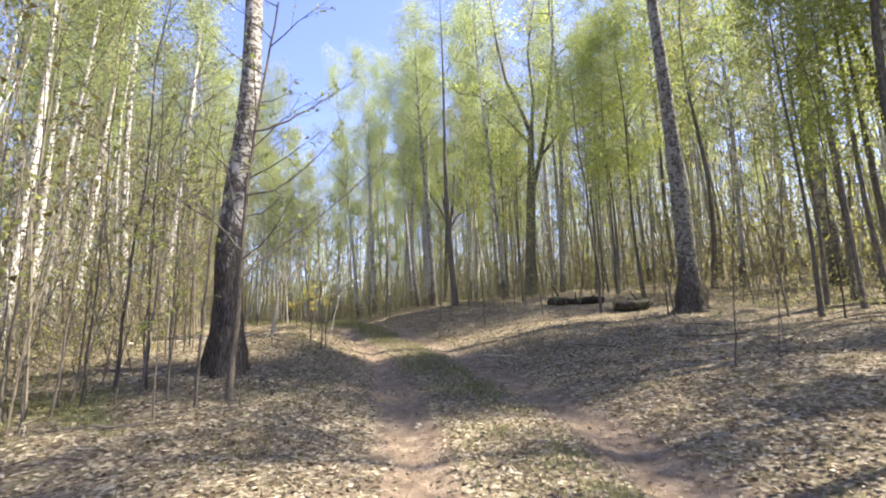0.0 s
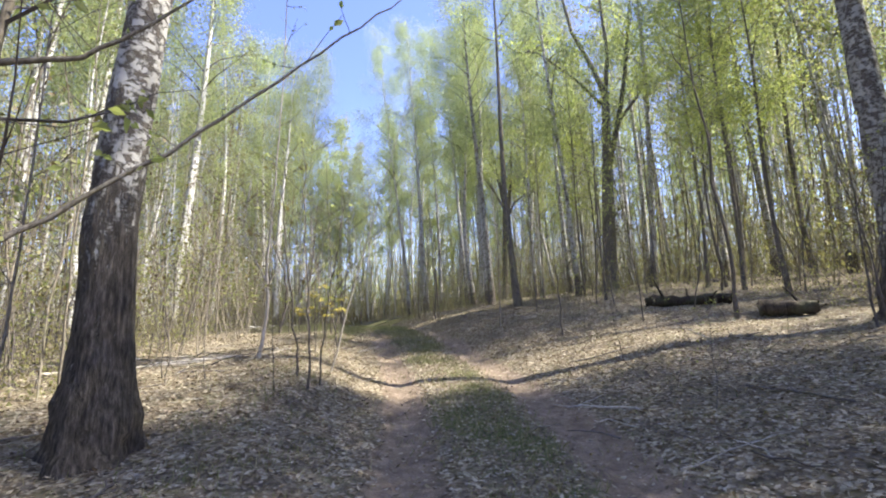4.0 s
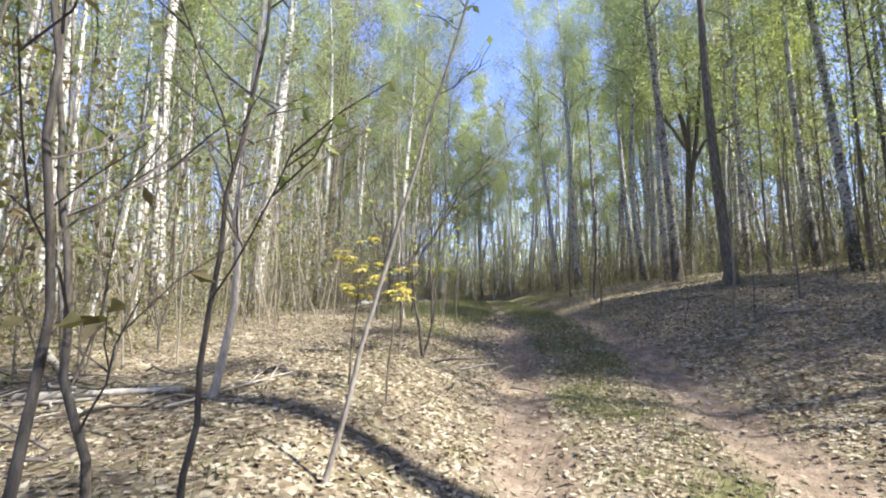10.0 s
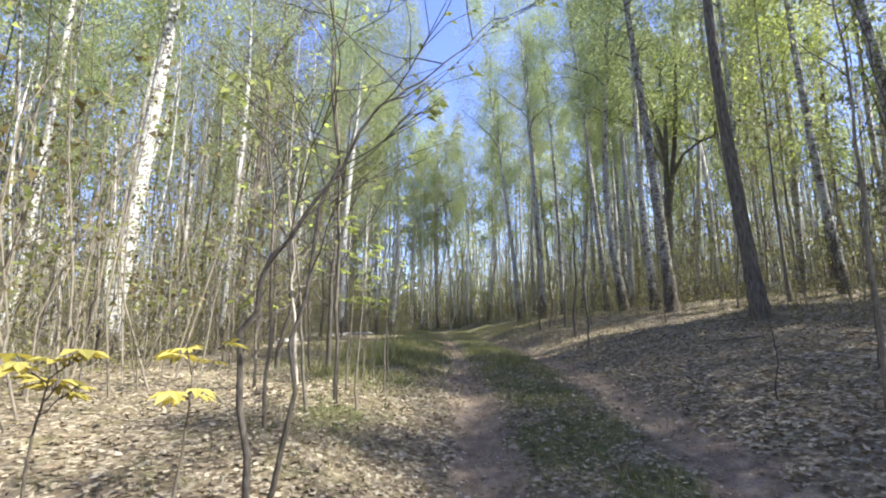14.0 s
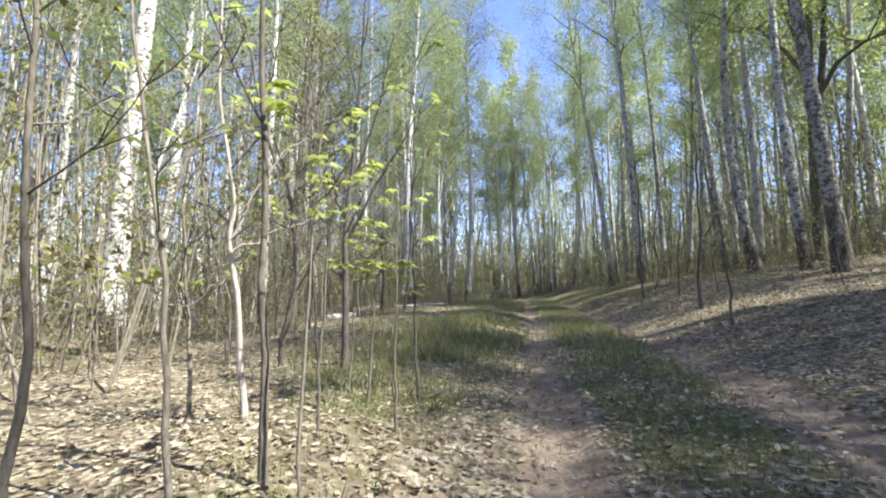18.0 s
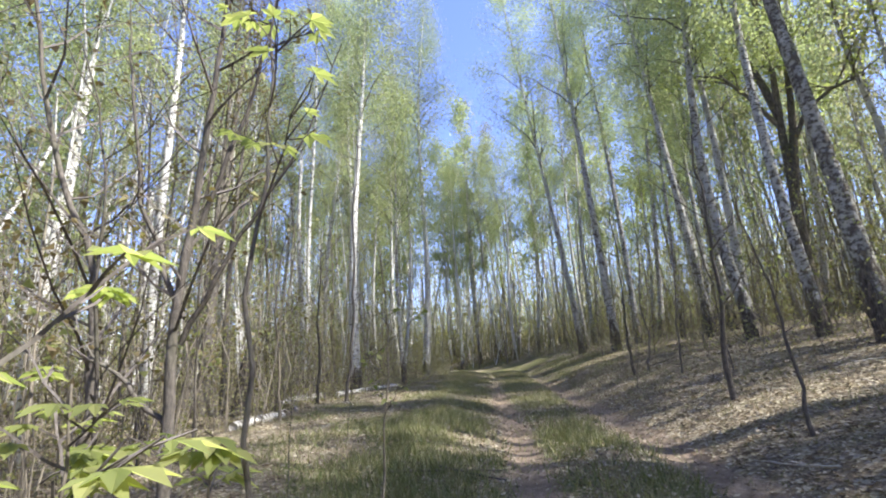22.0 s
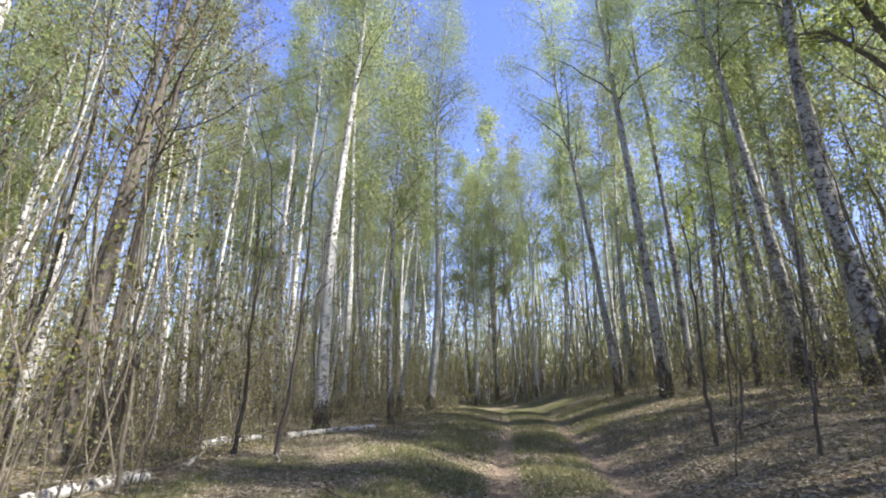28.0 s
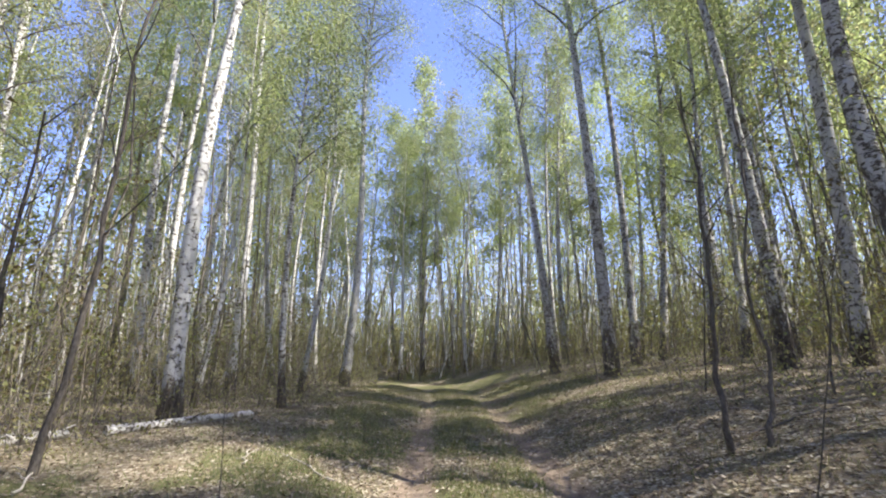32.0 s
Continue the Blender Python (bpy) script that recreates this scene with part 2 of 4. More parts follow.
def forest_floor():
    m, tree, b = material("forest_floor", 0.95, 0.1)
    c = tree.nodes.new("ShaderNodeTexCoord").outputs["Object"]
    cells = node(tree, "ShaderNodeTexVoronoi", Scale=24.0, Randomness=1.0)
    tree.links.new(c, cells.inputs["Vector"])
    tint = tree.nodes.new("ShaderNodeSeparateColor")
    tree.links.new(cells.outputs["Color"], tint.inputs[0])
    leaves = ramp(tree, tint.outputs[0], (0.0, (0.09, 0.066, 0.042)), (0.4, (0.175, 0.138, 0.092)), (0.75, (0.29, 0.245, 0.172)), (1.0, (0.46, 0.41, 0.31)))
    humus = ramp(tree, noise_of(tree, c, 9.0, 8), (0.3, (0.07, 0.055, 0.042)), (0.7, (0.185, 0.15, 0.11)))
    litter = mix(tree, ramp(tree, noise_of(tree, c, 2.3, 7, 0.75), (0.46, (0, 0, 0)), (0.62, (1, 1, 1))), leaves, humus)
    litter = mix(tree, ramp(tree, noise_of(tree, c, 3.1, 7, 0.75), (0.5, (0, 0, 0)), (0.66, (0.55, 0.55, 0.55))), litter, (0.135, 0.13, 0.06))
    turf = ramp(tree, noise_of(tree, c, 14.0, 8, 0.7), (0.3, (0.06, 0.066, 0.026)), (0.52, (0.12, 0.118, 0.055)), (0.74, (0.24, 0.205, 0.12)))
    soil = ramp(tree, noise_of(tree, c, 6.0, 9, 0.65), (0.28, (0.125, 0.093, 0.068)), (0.5, (0.225, 0.172, 0.126)), (0.75, (0.36, 0.288, 0.216)))
    grit = ramp(tree, noise_of(tree, c, 55.0, 5), (0.35, (0.7, 0.7, 0.7)), (0.65, (1.1, 1.1, 1.1)))
    soil = mix(tree, 1.0, soil, grit, "MULTIPLY")
    masks = {}
    for name in ("soil", "turf"):
        a = tree.nodes.new("ShaderNodeAttribute")
        a.attribute_name = name
        ragged = calc(tree, "ADD", a.outputs["Fac"], calc(tree, "MULTIPLY", calc(tree, "SUBTRACT", noise_of(tree, c, 4.5, 8, 0.7), 0.5), 1.1))
        masks[name] = ramp(tree, ragged, (0.42, (0, 0, 0)), (0.56, (1, 1, 1)))
    colour = mix(tree, masks["soil"], mix(tree, masks["turf"], litter, turf), soil)
    tree.links.new(colour, b.inputs["Base Color"])
    height = mix(tree, masks["soil"], mix(tree, 0.5, cells.outputs["Distance"], noise_of(tree, c, 24.0, 6)), noise_of(tree, c, 18.0, 8))
    bump(tree, b, height, 0.7, 0.04)
    return m


FLOOR = forest_floor()


# ---- mesh helpers ----
def mesh_of(name, verts, faces, mat, smooth=True):
    """One mesh from an array of points and an array of quads (a triangle repeats nothing: rows of 3 or 4)."""
    me = bpy.data.meshes.new(name)
    verts, faces = np.asarray(verts, np.float32), np.asarray(faces, np.int32)
    n, k = faces.shape
    me.vertices.add(len(verts))
    me.vertices.foreach_set("co", verts.ravel())
    me.loops.add(n * k)
    me.loops.foreach_set("vertex_index", faces.ravel())
    me.polygons.add(n)
    me.polygons.foreach_set("loop_start", np.arange(n, dtype=np.int32) * k)
    me.polygons.foreach_set("loop_total", np.full(n, k, np.int32))
    me.polygons.foreach_set("use_smooth", np.full(n, smooth))
    me.materials.append(mat)
    me.update(calc_edges=True)
    return me


def layered(name, layers, smooth=False):
    """One mesh of several materials: layers of (points, faces of 3 or 4 corners, material)."""
    verts, tris, slot, n = [], [], [], 0
    for q, (v, f, _) in enumerate(layers):
        f = np.asarray(f)
        t3 = f if f.shape[1] == 3 else np.concatenate([f[:, (0, 1, 2)], f[:, (0, 2, 3)]])
        verts.append(v)
        tris.append(t3 + n)
        slot.append(np.full(len(t3), q))
        n += len(v)
    me = mesh_of(name, np.concatenate(verts), np.concatenate(tris), layers[0][2], smooth)
    for _, _, mat in layers[1:]:
        me.materials.append(mat)
    me.polygons.foreach_set("material_index", np.concatenate(slot).astype(np.int32))
    me.update()
    return me


def tube(points, radii, sides=8, flutes=0.0, turn=0.0):
    """A bent, tapered round bar: points and quads."""
    p, r = np.asarray(points, float), np.asarray(radii, float)
    along = np.gradient(p, axis=0)
    along /= np.linalg.norm(along, axis=1)[:, None] + 1e-9
    side = np.cross(along, (0.31, 0.95, 0.02) if abs(along[0][2]) > 0.6 else (0, 0, 1))
    side /= np.linalg.norm(side, axis=1)[:, None] + 1e-9
    up = np.cross(side, along)
    a = np.linspace(0, 2 * np.pi, sides, endpoint=False) + turn
    ring = 1 + flutes * np.sin(3 * a + 1.3) + 0.6 * flutes * np.sin(5 * a)
    v = p[:, None, :] + r[:, None, None] * ring[None, :, None] * (np.cos(a)[None, :, None] * side[:, None, :] + np.sin(a)[None, :, None] * up[:, None, :])
    k = len(p)
    i, j = np.meshgrid(np.arange(k - 1), np.arange(sides), indexing="ij")
    jn = (j + 1) % sides
    f = np.stack([i * sides + j, i * sides + jn, (i + 1) * sides + jn, (i + 1) * sides + j], -1).reshape(-1, 4)
    return v.reshape(-1, 3), f


def joined(pieces):
    verts, faces, n = [], [], 0
    for v, f in pieces:
        verts.append(v)
        faces.append(f + n)
        n += len(v)
    return np.concatenate(verts), np.concatenate(faces)


def blades(at, way, size, rng, droop=0.0, shape=0.55):
    """Leaves as bent kites of four corners: at (n,3) their stalks, way (n,3) where they point, size (n)."""
    n = len(at)
    way = way / (np.linalg.norm(way, axis=1)[:, None] + 1e-9)
    side = np.cross(way, rng.normal(size=(n, 3)))
    side /= np.linalg.norm(side, axis=1)[:, None] + 1e-9
    nrm = np.cross(side, way)
    s = size[:, None]
    mid = at + way * s * 0.5 + nrm * s * 0.10
    tip = at + way * s - np.array((0, 0, 1.0)) * s * droop
    v = np.stack([at, mid + side * s * shape / 2, tip, mid - side * s * shape / 2], 1).reshape(-1, 3)
    return v, np.arange(4 * n).reshape(-1, 4)


def flakes(at, way, size, rng, wide=0.42):
    """Small leaves as single three-cornered flakes."""
    n = len(at)
    way = way / (np.linalg.norm(way, axis=1)[:, None] + 1e-9)
    side = np.cross(way, rng.normal(size=(n, 3)))
    side /= np.linalg.norm(side, axis=1)[:, None] + 1e-9
    s = size[:, None]
    v = np.stack([at - side * s * wide, at + side * s * wide, at + way * s], 1).reshape(-1, 3)
    return v, np.arange(3 * n).reshape(-1, 3)


def part(name, me, parent, label=""):
    ob = new(name, me)
    ob.parent = parent
    if label:
        ob["label"] = label
    return ob


def thing(name, x, y, label, category, group="", sink=0.0):
    ob = new(name)
    ob.location = (x, y, float(ground_z(x, y)) - sink)
    return tagged(ob, label, category, group)


def bent(height, lean, sway, rng, k=14, bow=0.0):
    """Points of a trunk from its foot: lean is metres aside for each metre up."""
    s = np.linspace(0, 1, k)
    p = np.zeros((k, 3))
    p[:, 2] = s * height
    for axis in (0, 1):
        a, b = rng.normal(size=2) * sway
        p[:, axis] = lean[axis] * height * s + a * np.sin(s * np.pi * 1.0) * height * 0.02 + b * np.sin(s * np.pi * 2.3) * height * 0.012 + bow * s * s * lean[axis] * height
    return p


def along(p, s):
    """The place at share s of a bent line."""
    i = np.clip(s * (len(p) - 1), 0, len(p) - 1.001)
    j = int(i)
    return p[j] + (p[j + 1] - p[j]) * (i - j)


def limb(foot, way, length, rise, rng, k=6, wander=0.08):
    s = np.linspace(0, 1, k)[:, None]
    p = foot + way * length * s + np.array((0, 0, 1.0)) * rise * length * s * s
    p[1:] += np.cumsum(rng.normal(size=(k - 1, 3)) * wander * length / k, axis=0)
    return p


# ---- the ground ----
def ground_z(x, y):
    """Height of the forest floor: it climbs along the track, with a bank on each side and two ruts."""
    x, y = np.asarray(x, float), np.asarray(y, float)
    rise = sum(np.interp(y + d, RISE_Y, RISE_Z) for d in (-0.8, -0.4, 0, 0.4, 0.8)) / 5
    u = x - track_x(y)
    high = np.interp(y, (-20, 8, 14, 20, 30, 45, 70), (0.6, 0.75, 0.8, 1.0, 1.35, 1.2, 0.6))
    over = np.clip(u - 1.15, 0, None)
    bank = high * (1 - np.exp(-over / 3.0)) * over / (over + 0.25) + 0.05 * np.clip(over - 4, 0, 30)
    left = np.interp(y, (-20, 4, 7, 9, 14, 17, 19, 25, 32, 60), (0.0, 0.08, 0.22, 0.42, 0.45, 0.25, 0.12, 0.2, 0.2, 0.0))
    s = np.clip((-u - 1.1) / 1.5, 0, 1)
    bank = bank + left * s * s * (3 - 2 * s)
    ruts = -0.075 * (np.exp(-((u - 0.9) / 0.26) ** 2) + np.exp(-((u + 0.9) / 0.24) ** 2))
    rough = 0.03 * np.sin(1.7 * x + 0.6 * np.sin(0.9 * y)) * np.sin(1.3 * y + 1.1) + 0.012 * np.sin(5.1 * x + 1) * np.sin(4.3 * y + 2 * np.sin(x))
    return rise + bank + ruts + rough * np.clip(np.abs(u) / 2, 0.3, 1.6)


RISE_Y = (-400, -60, -10, 0, 2, 3.8, 5.6, 7.4, 9, 10.7, 12.3, 13.5, 14.9, 16, 17, 18.4, 19.7, 21, 24, 28, 34, 42, 60, 120, 500)
RISE_Z = (-12, -4, -1.0, 0, 0.24, 0.47, 0.66, 0.8, 0.93, 1.12, 1.29, 1.40, 1.55, 1.76, 1.92, 2.05, 2.17, 2.24, 2.37, 2.53, 2.75, 3.05, 3.6, 4.5, 8)


def track_x(y):
    """The middle of the forest track."""
    return sum(np.interp(np.asarray(y, float) + d, (-400, -10, 0, 4, 8, 10, 12, 15, 18, 20, 25, 30, 36, 43, 48, 54, 60, 120, 500), (90, 2.6, 1.15, 0.68, 0.05, -0.35, -0.85, -1.75, -2.75, -3.45, -5.15, -7.0, -9.0, -11.5, -14.0, -19, -28, -140, -700)) for d in (-1, 0, 1)) / 3


def spread(low, high, fine, out_low, out_high):
    """Grid lines: even between low and high, then wider and wider to the far edges."""
    lines, step = [low], fine
    while lines[0] > out_low:
        step *= 1.16
        lines.insert(0, lines[0] - step)
    lines += list(np.arange(low + fine, high, fine))
    step = fine
    while lines[-1] < out_high:
        step *= 1.16
        lines.append(lines[-1] + step)
    return np.array(lines)


gx, gy = spread(-12.0, 6.0, 0.125, -420, 420), spread(0.0, 36.0, 0.15, -420, 480)
X, Y = np.meshgrid(gx, gy)
Z = ground_z(X, Y)
i, j = np.meshgrid(np.arange(len(gy) - 1), np.arange(len(gx) - 1), indexing="ij")
w = len(gx)
ground_mesh = mesh_of("ground", np.stack([X, Y, Z], -1).reshape(-1, 3), np.stack([i * w + j, i * w + j + 1, (i + 1) * w + j + 1, (i + 1) * w + j], -1).reshape(-1, 4), FLOOR)


def soil_share(x, y):
    u = x - track_x(y)
    fade = np.interp(y, (-10, 6, 12, 20, 30, 38, 60), (1, 1, 0.95, 0.8, 0.8, 0.55, 0.5))
    return fade * np.clip(np.exp(-((u - 0.9) / 0.40) ** 2) + np.exp(-((u + 0.9) / 0.36) ** 2), 0, 1)


def turf_share(x, y):
    u = x - track_x(y)
    middle = np.exp(-(u / 0.72) ** 4) * np.interp(y, (0, 5, 12, 24, 40), (0.5, 0.75, 0.8, 0.95, 0.95))
    verge = np.exp(-((u + 2.3) / 0.8) ** 2) * np.interp(y, (2, 6, 12, 16, 20, 26, 34), (0.35, 0.4, 0.3, 0.6, 0.9, 0.9, 0.8))
    meadow = np.clip(1 - np.hypot((x + 6.5) / 3.0, (y - 21.5) / 4.5), 0, 1) * 1.1 + np.clip(1 - np.hypot((x - 9) / 5.0, (y - 11) / 5), 0, 1) * 0.9 + 1.5 * np.clip(1 - np.hypot((x + 4.6) / 2.6, (y - 5.2) / 2.0), 0, 1)
    meadow = meadow + np.clip(1.2 - np.hypot((x + 9.6) / 3.6, (y - 28) / 6.5), 0, 0.75) + np.interp(y, (20, 26, 40), (0, 0.3, 0.35)) * np.exp(-((u - 2.6) / 1.6) ** 2)
    meadow = meadow + np.interp(y, (31, 36, 60), (0, 0.7, 0.7)) * np.exp(-(u / 5.0) ** 4)
    bank = 0.22 * np.exp(-((u - 5.5) / 3.5) ** 2) * (0.5 + 0.5 * np.sin(1.3 * x + 0.7 * y) * np.sin(0.8 * y - 0.5 * x))
    patchy = 0.55 + 0.42 * np.sin(2.1 * x + 1.7 * np.sin(1.3 * y)) * np.sin(1.9 * y + 1.1 * np.sin(1.7 * x)) + 0.18 * np.sin(6.3 * x + y) * np.sin(5.7 * y - x)
    return np.clip((middle + verge + meadow + bank) * patchy, 0, 1)


for name, share in (("soil", soil_share), ("turf", turf_share)):
    a = ground_mesh.attributes.new(name, "FLOAT", "POINT")
    a.data.foreach_set("value", share(X, Y).ravel().astype(np.float32))
tagged(new("ground", ground_mesh), "forest floor of dry leaves with a rutted earth track", "ground", kind="structure")


# ---- trees ----
def spots(line, t):
    """The places at shares t of a bent line."""
    i = np.clip(np.asarray(t, float), 0, 1) * (len(line) - 1)
    return np.stack([np.interp(i, np.arange(len(line)), line[:, a]) for a in range(3)], 1)


def crown_of(p, height, first, reach, count, per, size, rng, droopy=True, strands=8):
    """Limbs, their twigs and the leaves on them, for a trunk along p; the twigs of a birch hang down in strands."""
    limbs, wood, at = [], [], []
    for q in range(count):
        s = first + (1 - first) * (q + rng.random()) / count * 0.98
        a = q * 2.4 + rng.normal() * 0.5
        taper = 1 - (s - first) / (1 - first)
        length = reach * (0.35 + 0.65 * taper ** 0.7) * rng.uniform(0.5, 1.25) * (0.6 if q < 2 else 1)
        steep = rng.uniform(0.8, 1.5) if droopy else rng.uniform(0.35, 0.85)
        line = limb(along(p, s), np.array((math.cos(a), math.sin(a), steep)), length, -0.5 if droopy else 0.25, rng, 6, 0.14)
        r = max(0.005, 0.0014 * height * (0.4 + taper) * length / reach)
        limbs.append(tube(line, np.linspace(r, 0.003, len(line)), 3))
        thick = rng.uniform(0.3, 1.7)
        for k in range(strands):
            b = a + rng.normal() * 1.1
            foot = along(line, rng.uniform(0.25, 1.0))
            if droopy:
                drop = rng.uniform(0.35, 1.0) * (0.5 + 0.4 * length)
                twig = limb(foot, np.array((0.45 * math.cos(b), 0.45 * math.sin(b), 0.15)), drop, -1.05, rng, 4, 0.12)
            else:
                twig = limb(foot, np.array((math.cos(b), math.sin(b), 0.3)), length * rng.uniform(0.3, 0.55), 0.2, rng, 4, 0.15)
            if k < 4:
                wood.append(tube(twig, np.linspace(0.005, 0.002, 4), 3))
            m = int(per / strands * thick * rng.uniform(0.5, 1.5)) + 1
            at.append(spots(twig, rng.uniform(0.1, 1.0, m)) + rng.normal(size=(m, 3)) * (0.26, 0.26, 0.3) * (reach / 2))
    at = np.concatenate(at)
    way = rng.normal(size=at.shape) + np.array((0, 0, -1.0 if droopy else 0.1))
    return limbs, wood, flakes(at, way, size * rng.uniform(0.6, 1.4, len(at)), rng)


BARKS = {"birch": BIRCH, "old_birch": OLD_BIRCH, "grey_birch": GREY_BIRCH, "mottled_birch": MOTTLED_BIRCH, "oak": OAK}


def tree_parts(kind, height, radius, lean, seed, leaves=20000, size=0.062, first=0.42, reach=2.2, bow=0.0, limbs=34, foot=0.5, fine=True, sway=0.35, leaf=None, kink=0.0):
    rng = np.random.default_rng(seed)
    p = bent(height, lean, sway, rng, 18, bow)
    p[:, 0] += kink * np.exp(-((p[:, 2] - 2.2) / 1.5) ** 2)
    s = np.linspace(0, 1, len(p))
    flare = 1 + 0.45 * foot * np.exp(-s * height / 0.25)
    r = radius * (1 - 0.93 * s ** 0.9) * flare
    dense = np.interp(np.linspace(0, 1, 44 if fine else 12) ** 1.7, s, np.arange(len(p)))
    pts = np.array([along(p, d / (len(p) - 1)) for d in dense])
    rad = np.interp(dense, np.arange(len(p)), r) * rng.uniform(0.97, 1.03, len(dense))
    rad[0] *= 1 + 0.2 * foot
    pts[0, 2] -= 0.12
    boughs, wood, fol = crown_of(p, height, first, reach, limbs, leaves / limbs, size, rng, droopy=kind != "oak")
    sides = 18 if fine else 7
    v, f = tube(pts, rad, sides, 0.04)
    rings = v.reshape(len(pts), sides, 3)
    out = rings - pts[:, None, :]
    a = np.arange(sides) / sides * 2 * np.pi
    low = np.exp(-np.clip(pts[:, 2], 0, None) / 0.22)[:, None]
    lumps = 1 + low * foot * (0.22 * np.sin(5 * a + seed)[None, :] + 0.14 * np.sin(3 * a + 2 * seed)[None, :])
    if fine:
        lumps = lumps + rng.normal(size=(len(pts), sides)) * (0.018 + 0.035 * np.exp(-np.clip(pts[:, 2], 0, None) / 1.6))[:, None]
    v = (pts[:, None, :] + out * lumps[:, :, None]).reshape(-1, 3)
    trunk = layered("trunk", [(v, f, BARKS[kind]), (*joined(boughs), OAK if kind == "oak" else TWIG)], True)
    return trunk, layered("crown", [(*fol, leaf or (OAK_LEAF if kind == "oak" else BIRCH_LEAF)), (*joined(wood), TWIG)])


WORDS = {"birch": ("tall white-barked birch with fresh green leaves beside the track", "birch"), "old_birch": ("old birch with dark cracked bark low down and pale bark above", "birch"),
         "mottled_birch": ("birch with dark bark broken by pale patches", "birch"), "grey_birch": ("slender grey-barked birch with sparse young leaves", "birch"), "oak": ("dark-barked oak with crooked limbs and young leaves", "oak")}
TREE_SPOTS, TREES_BUILT = [], []


def tree(kind, x, y, height, radius, lean=(0.0, 0.0), seed=1, label="", **more):
    words = WORDS[kind]
    ob = thing("oak_tree" if kind == "oak" else "birch_tree", x, y, label or words[0], words[1], "forest trees")
    TREE_SPOTS.append((x, y))
    for name, me in zip(("trunk", "crown"), tree_parts(kind, height, radius, lean, seed, **more)):
        part(name, me, ob)
    TREES_BUILT.append(ob)
    return ob


tree("old_birch", -3.3, 7.55, 17, 0.235, (0.004, 0.002), 11, "old birch with a dark cracked foot standing beside the track", first=0.5, foot=0.9, kink=-0.16)
tree("mottled_birch", 6.2, 12.0, 20, 0.25, (0.0, 0.0), 12, "stout birch with black rough bark and pale patches on the bank", first=0.55, foot=1.1, leaves=11000, reach=1.5)
tree("mottled_birch", 12.2, 14.6, 20, 0.24, (0.0, 0.0), 13, first=0.68, leaves=1800, reach=1.5)
tree("oak", 0.65, 22.9, 18, 0.145, (-0.015, 0.002), 15, "dark straight trunk with a thin high crown on the bank", first=0.55, limbs=22, leaves=2500)
tree("mottled_birch", -0.4, 26.9, 19, 0.165, (-0.048, 0.005), 16)
tree("birch", -1.1, 34.8, 20, 0.16, (-0.012, 0.0), 17)
tree("grey_birch", 3.2, 26.0, 18, 0.12, (-0.026, 0.009), 18)
tree("grey_birch", 7.0, 27.5, 19, 0.14, (0.013, -0.004), 19)
tree("birch", -16.8, 60.4, 20, 0.16, (-0.05, -0.015), 20, leaves=22000)
tree("birch", -16.6, 43.5, 25, 0.22, (0.045, -0.01), 21, "tall white birch with a bare forked branch against the sky", first=0.58, leaves=30000, reach=2.9, limbs=46)
tall = TREES_BUILT[-1]
fork = along(bent(25, (0.045, -0.01), 0.35, np.random.default_rng(21), 18), 0.612)
part("branch", mesh_of("branch", *tube(limb(fork, np.array((0.72, 0.3, 0.75)), 1.7, 0.1, np.random.default_rng(5), 6, 0.1), np.linspace(0.06, 0.015, 6), 7), BIRCH), tall, "bare white branch")
part("branch", mesh_of("branch", *tube(limb(fork + (0.55, 0.23, 0.6), np.array((0.5, 0.2, 0.15)), 0.7, 0.1, np.random.default_rng(6), 5, 0.1), np.linspace(0.03, 0.008, 5), 6), BIRCH), tall, "bare white branch")
tree("birch", -13.2, 31.2, 18, 0.18, (0.032, 0.03), 22, "white birch leaning towards the track behind a fallen trunk", first=0.5, leaves=20000, reach=2.5, limbs=40)
tree("grey_birch", -5.4, 39.0, 24, 0.19, (-0.05, 0.0), 23, leaves=26000, reach=2.5)
tree("grey_birch", -4.6, 41.4, 24, 0.15, (-0.04, 0.0), 24, leaves=24000)
tree("grey_birch", -7.4, 43.1, 26, 0.16, (-0.1, -0.01), 43, leaves=30000, reach=2.7, first=0.36)
tree("grey_birch", -2.1, 35.4, 20, 0.155, (-0.068, 0.016), 25)
tree("grey_birch", -1.5, 31.5, 18, 0.16, (0.0, 0.0), 26)
tree("birch", -11.2, 19.1, 18, 0.19, (0.048, 0.01), 27, "stout white birch with peeling bark beside the clearing")
tree("oak", -13.8, 25.6, 15, 0.16, (0.035, 0.055), 28, "dark leaning trunk among thin stems", first=0.35, leaves=2500, limbs=44, leaf=BUD_LEAF)
tree("oak", -14.1, 25.3, 14, 0.10, (0.055, 0.05), 57, "slim dark trunk leaning beside a thicker one", first=0.3, leaves=2000, limbs=40, leaf=BUD_LEAF)
tree("oak", -13.5, 26.0, 14, 0.09, (0.02, 0.045), 58, "slim dark trunk leaning beside a thicker one", first=0.3, leaves=2000, limbs=40, leaf=BUD_LEAF)
tree("birch", -12.6, 16.6, 18, 0.15, (0.05, 0.02), 29)
tree("birch", -16.3, 20.2, 18, 0.14, (0.025, 0.035), 51)
tree("birch", -12.5, 14.7, 18, 0.12, (0.01, 0.0), 52)
tree("birch", -10.8, 13.2, 17, 0.11, (0.03, 0.0), 53)
tree("birch", -9.6, 10.6, 17, 0.12, (0.02, 0.01), 54)
tree("birch", -18.5, 24.0, 19, 0.21, (0.06, 0.043), 44)
tree("birch", -17.5, 37.5, 23, 0.16, (0.0, 0.0), 46, leaves=26000, reach=2.6)
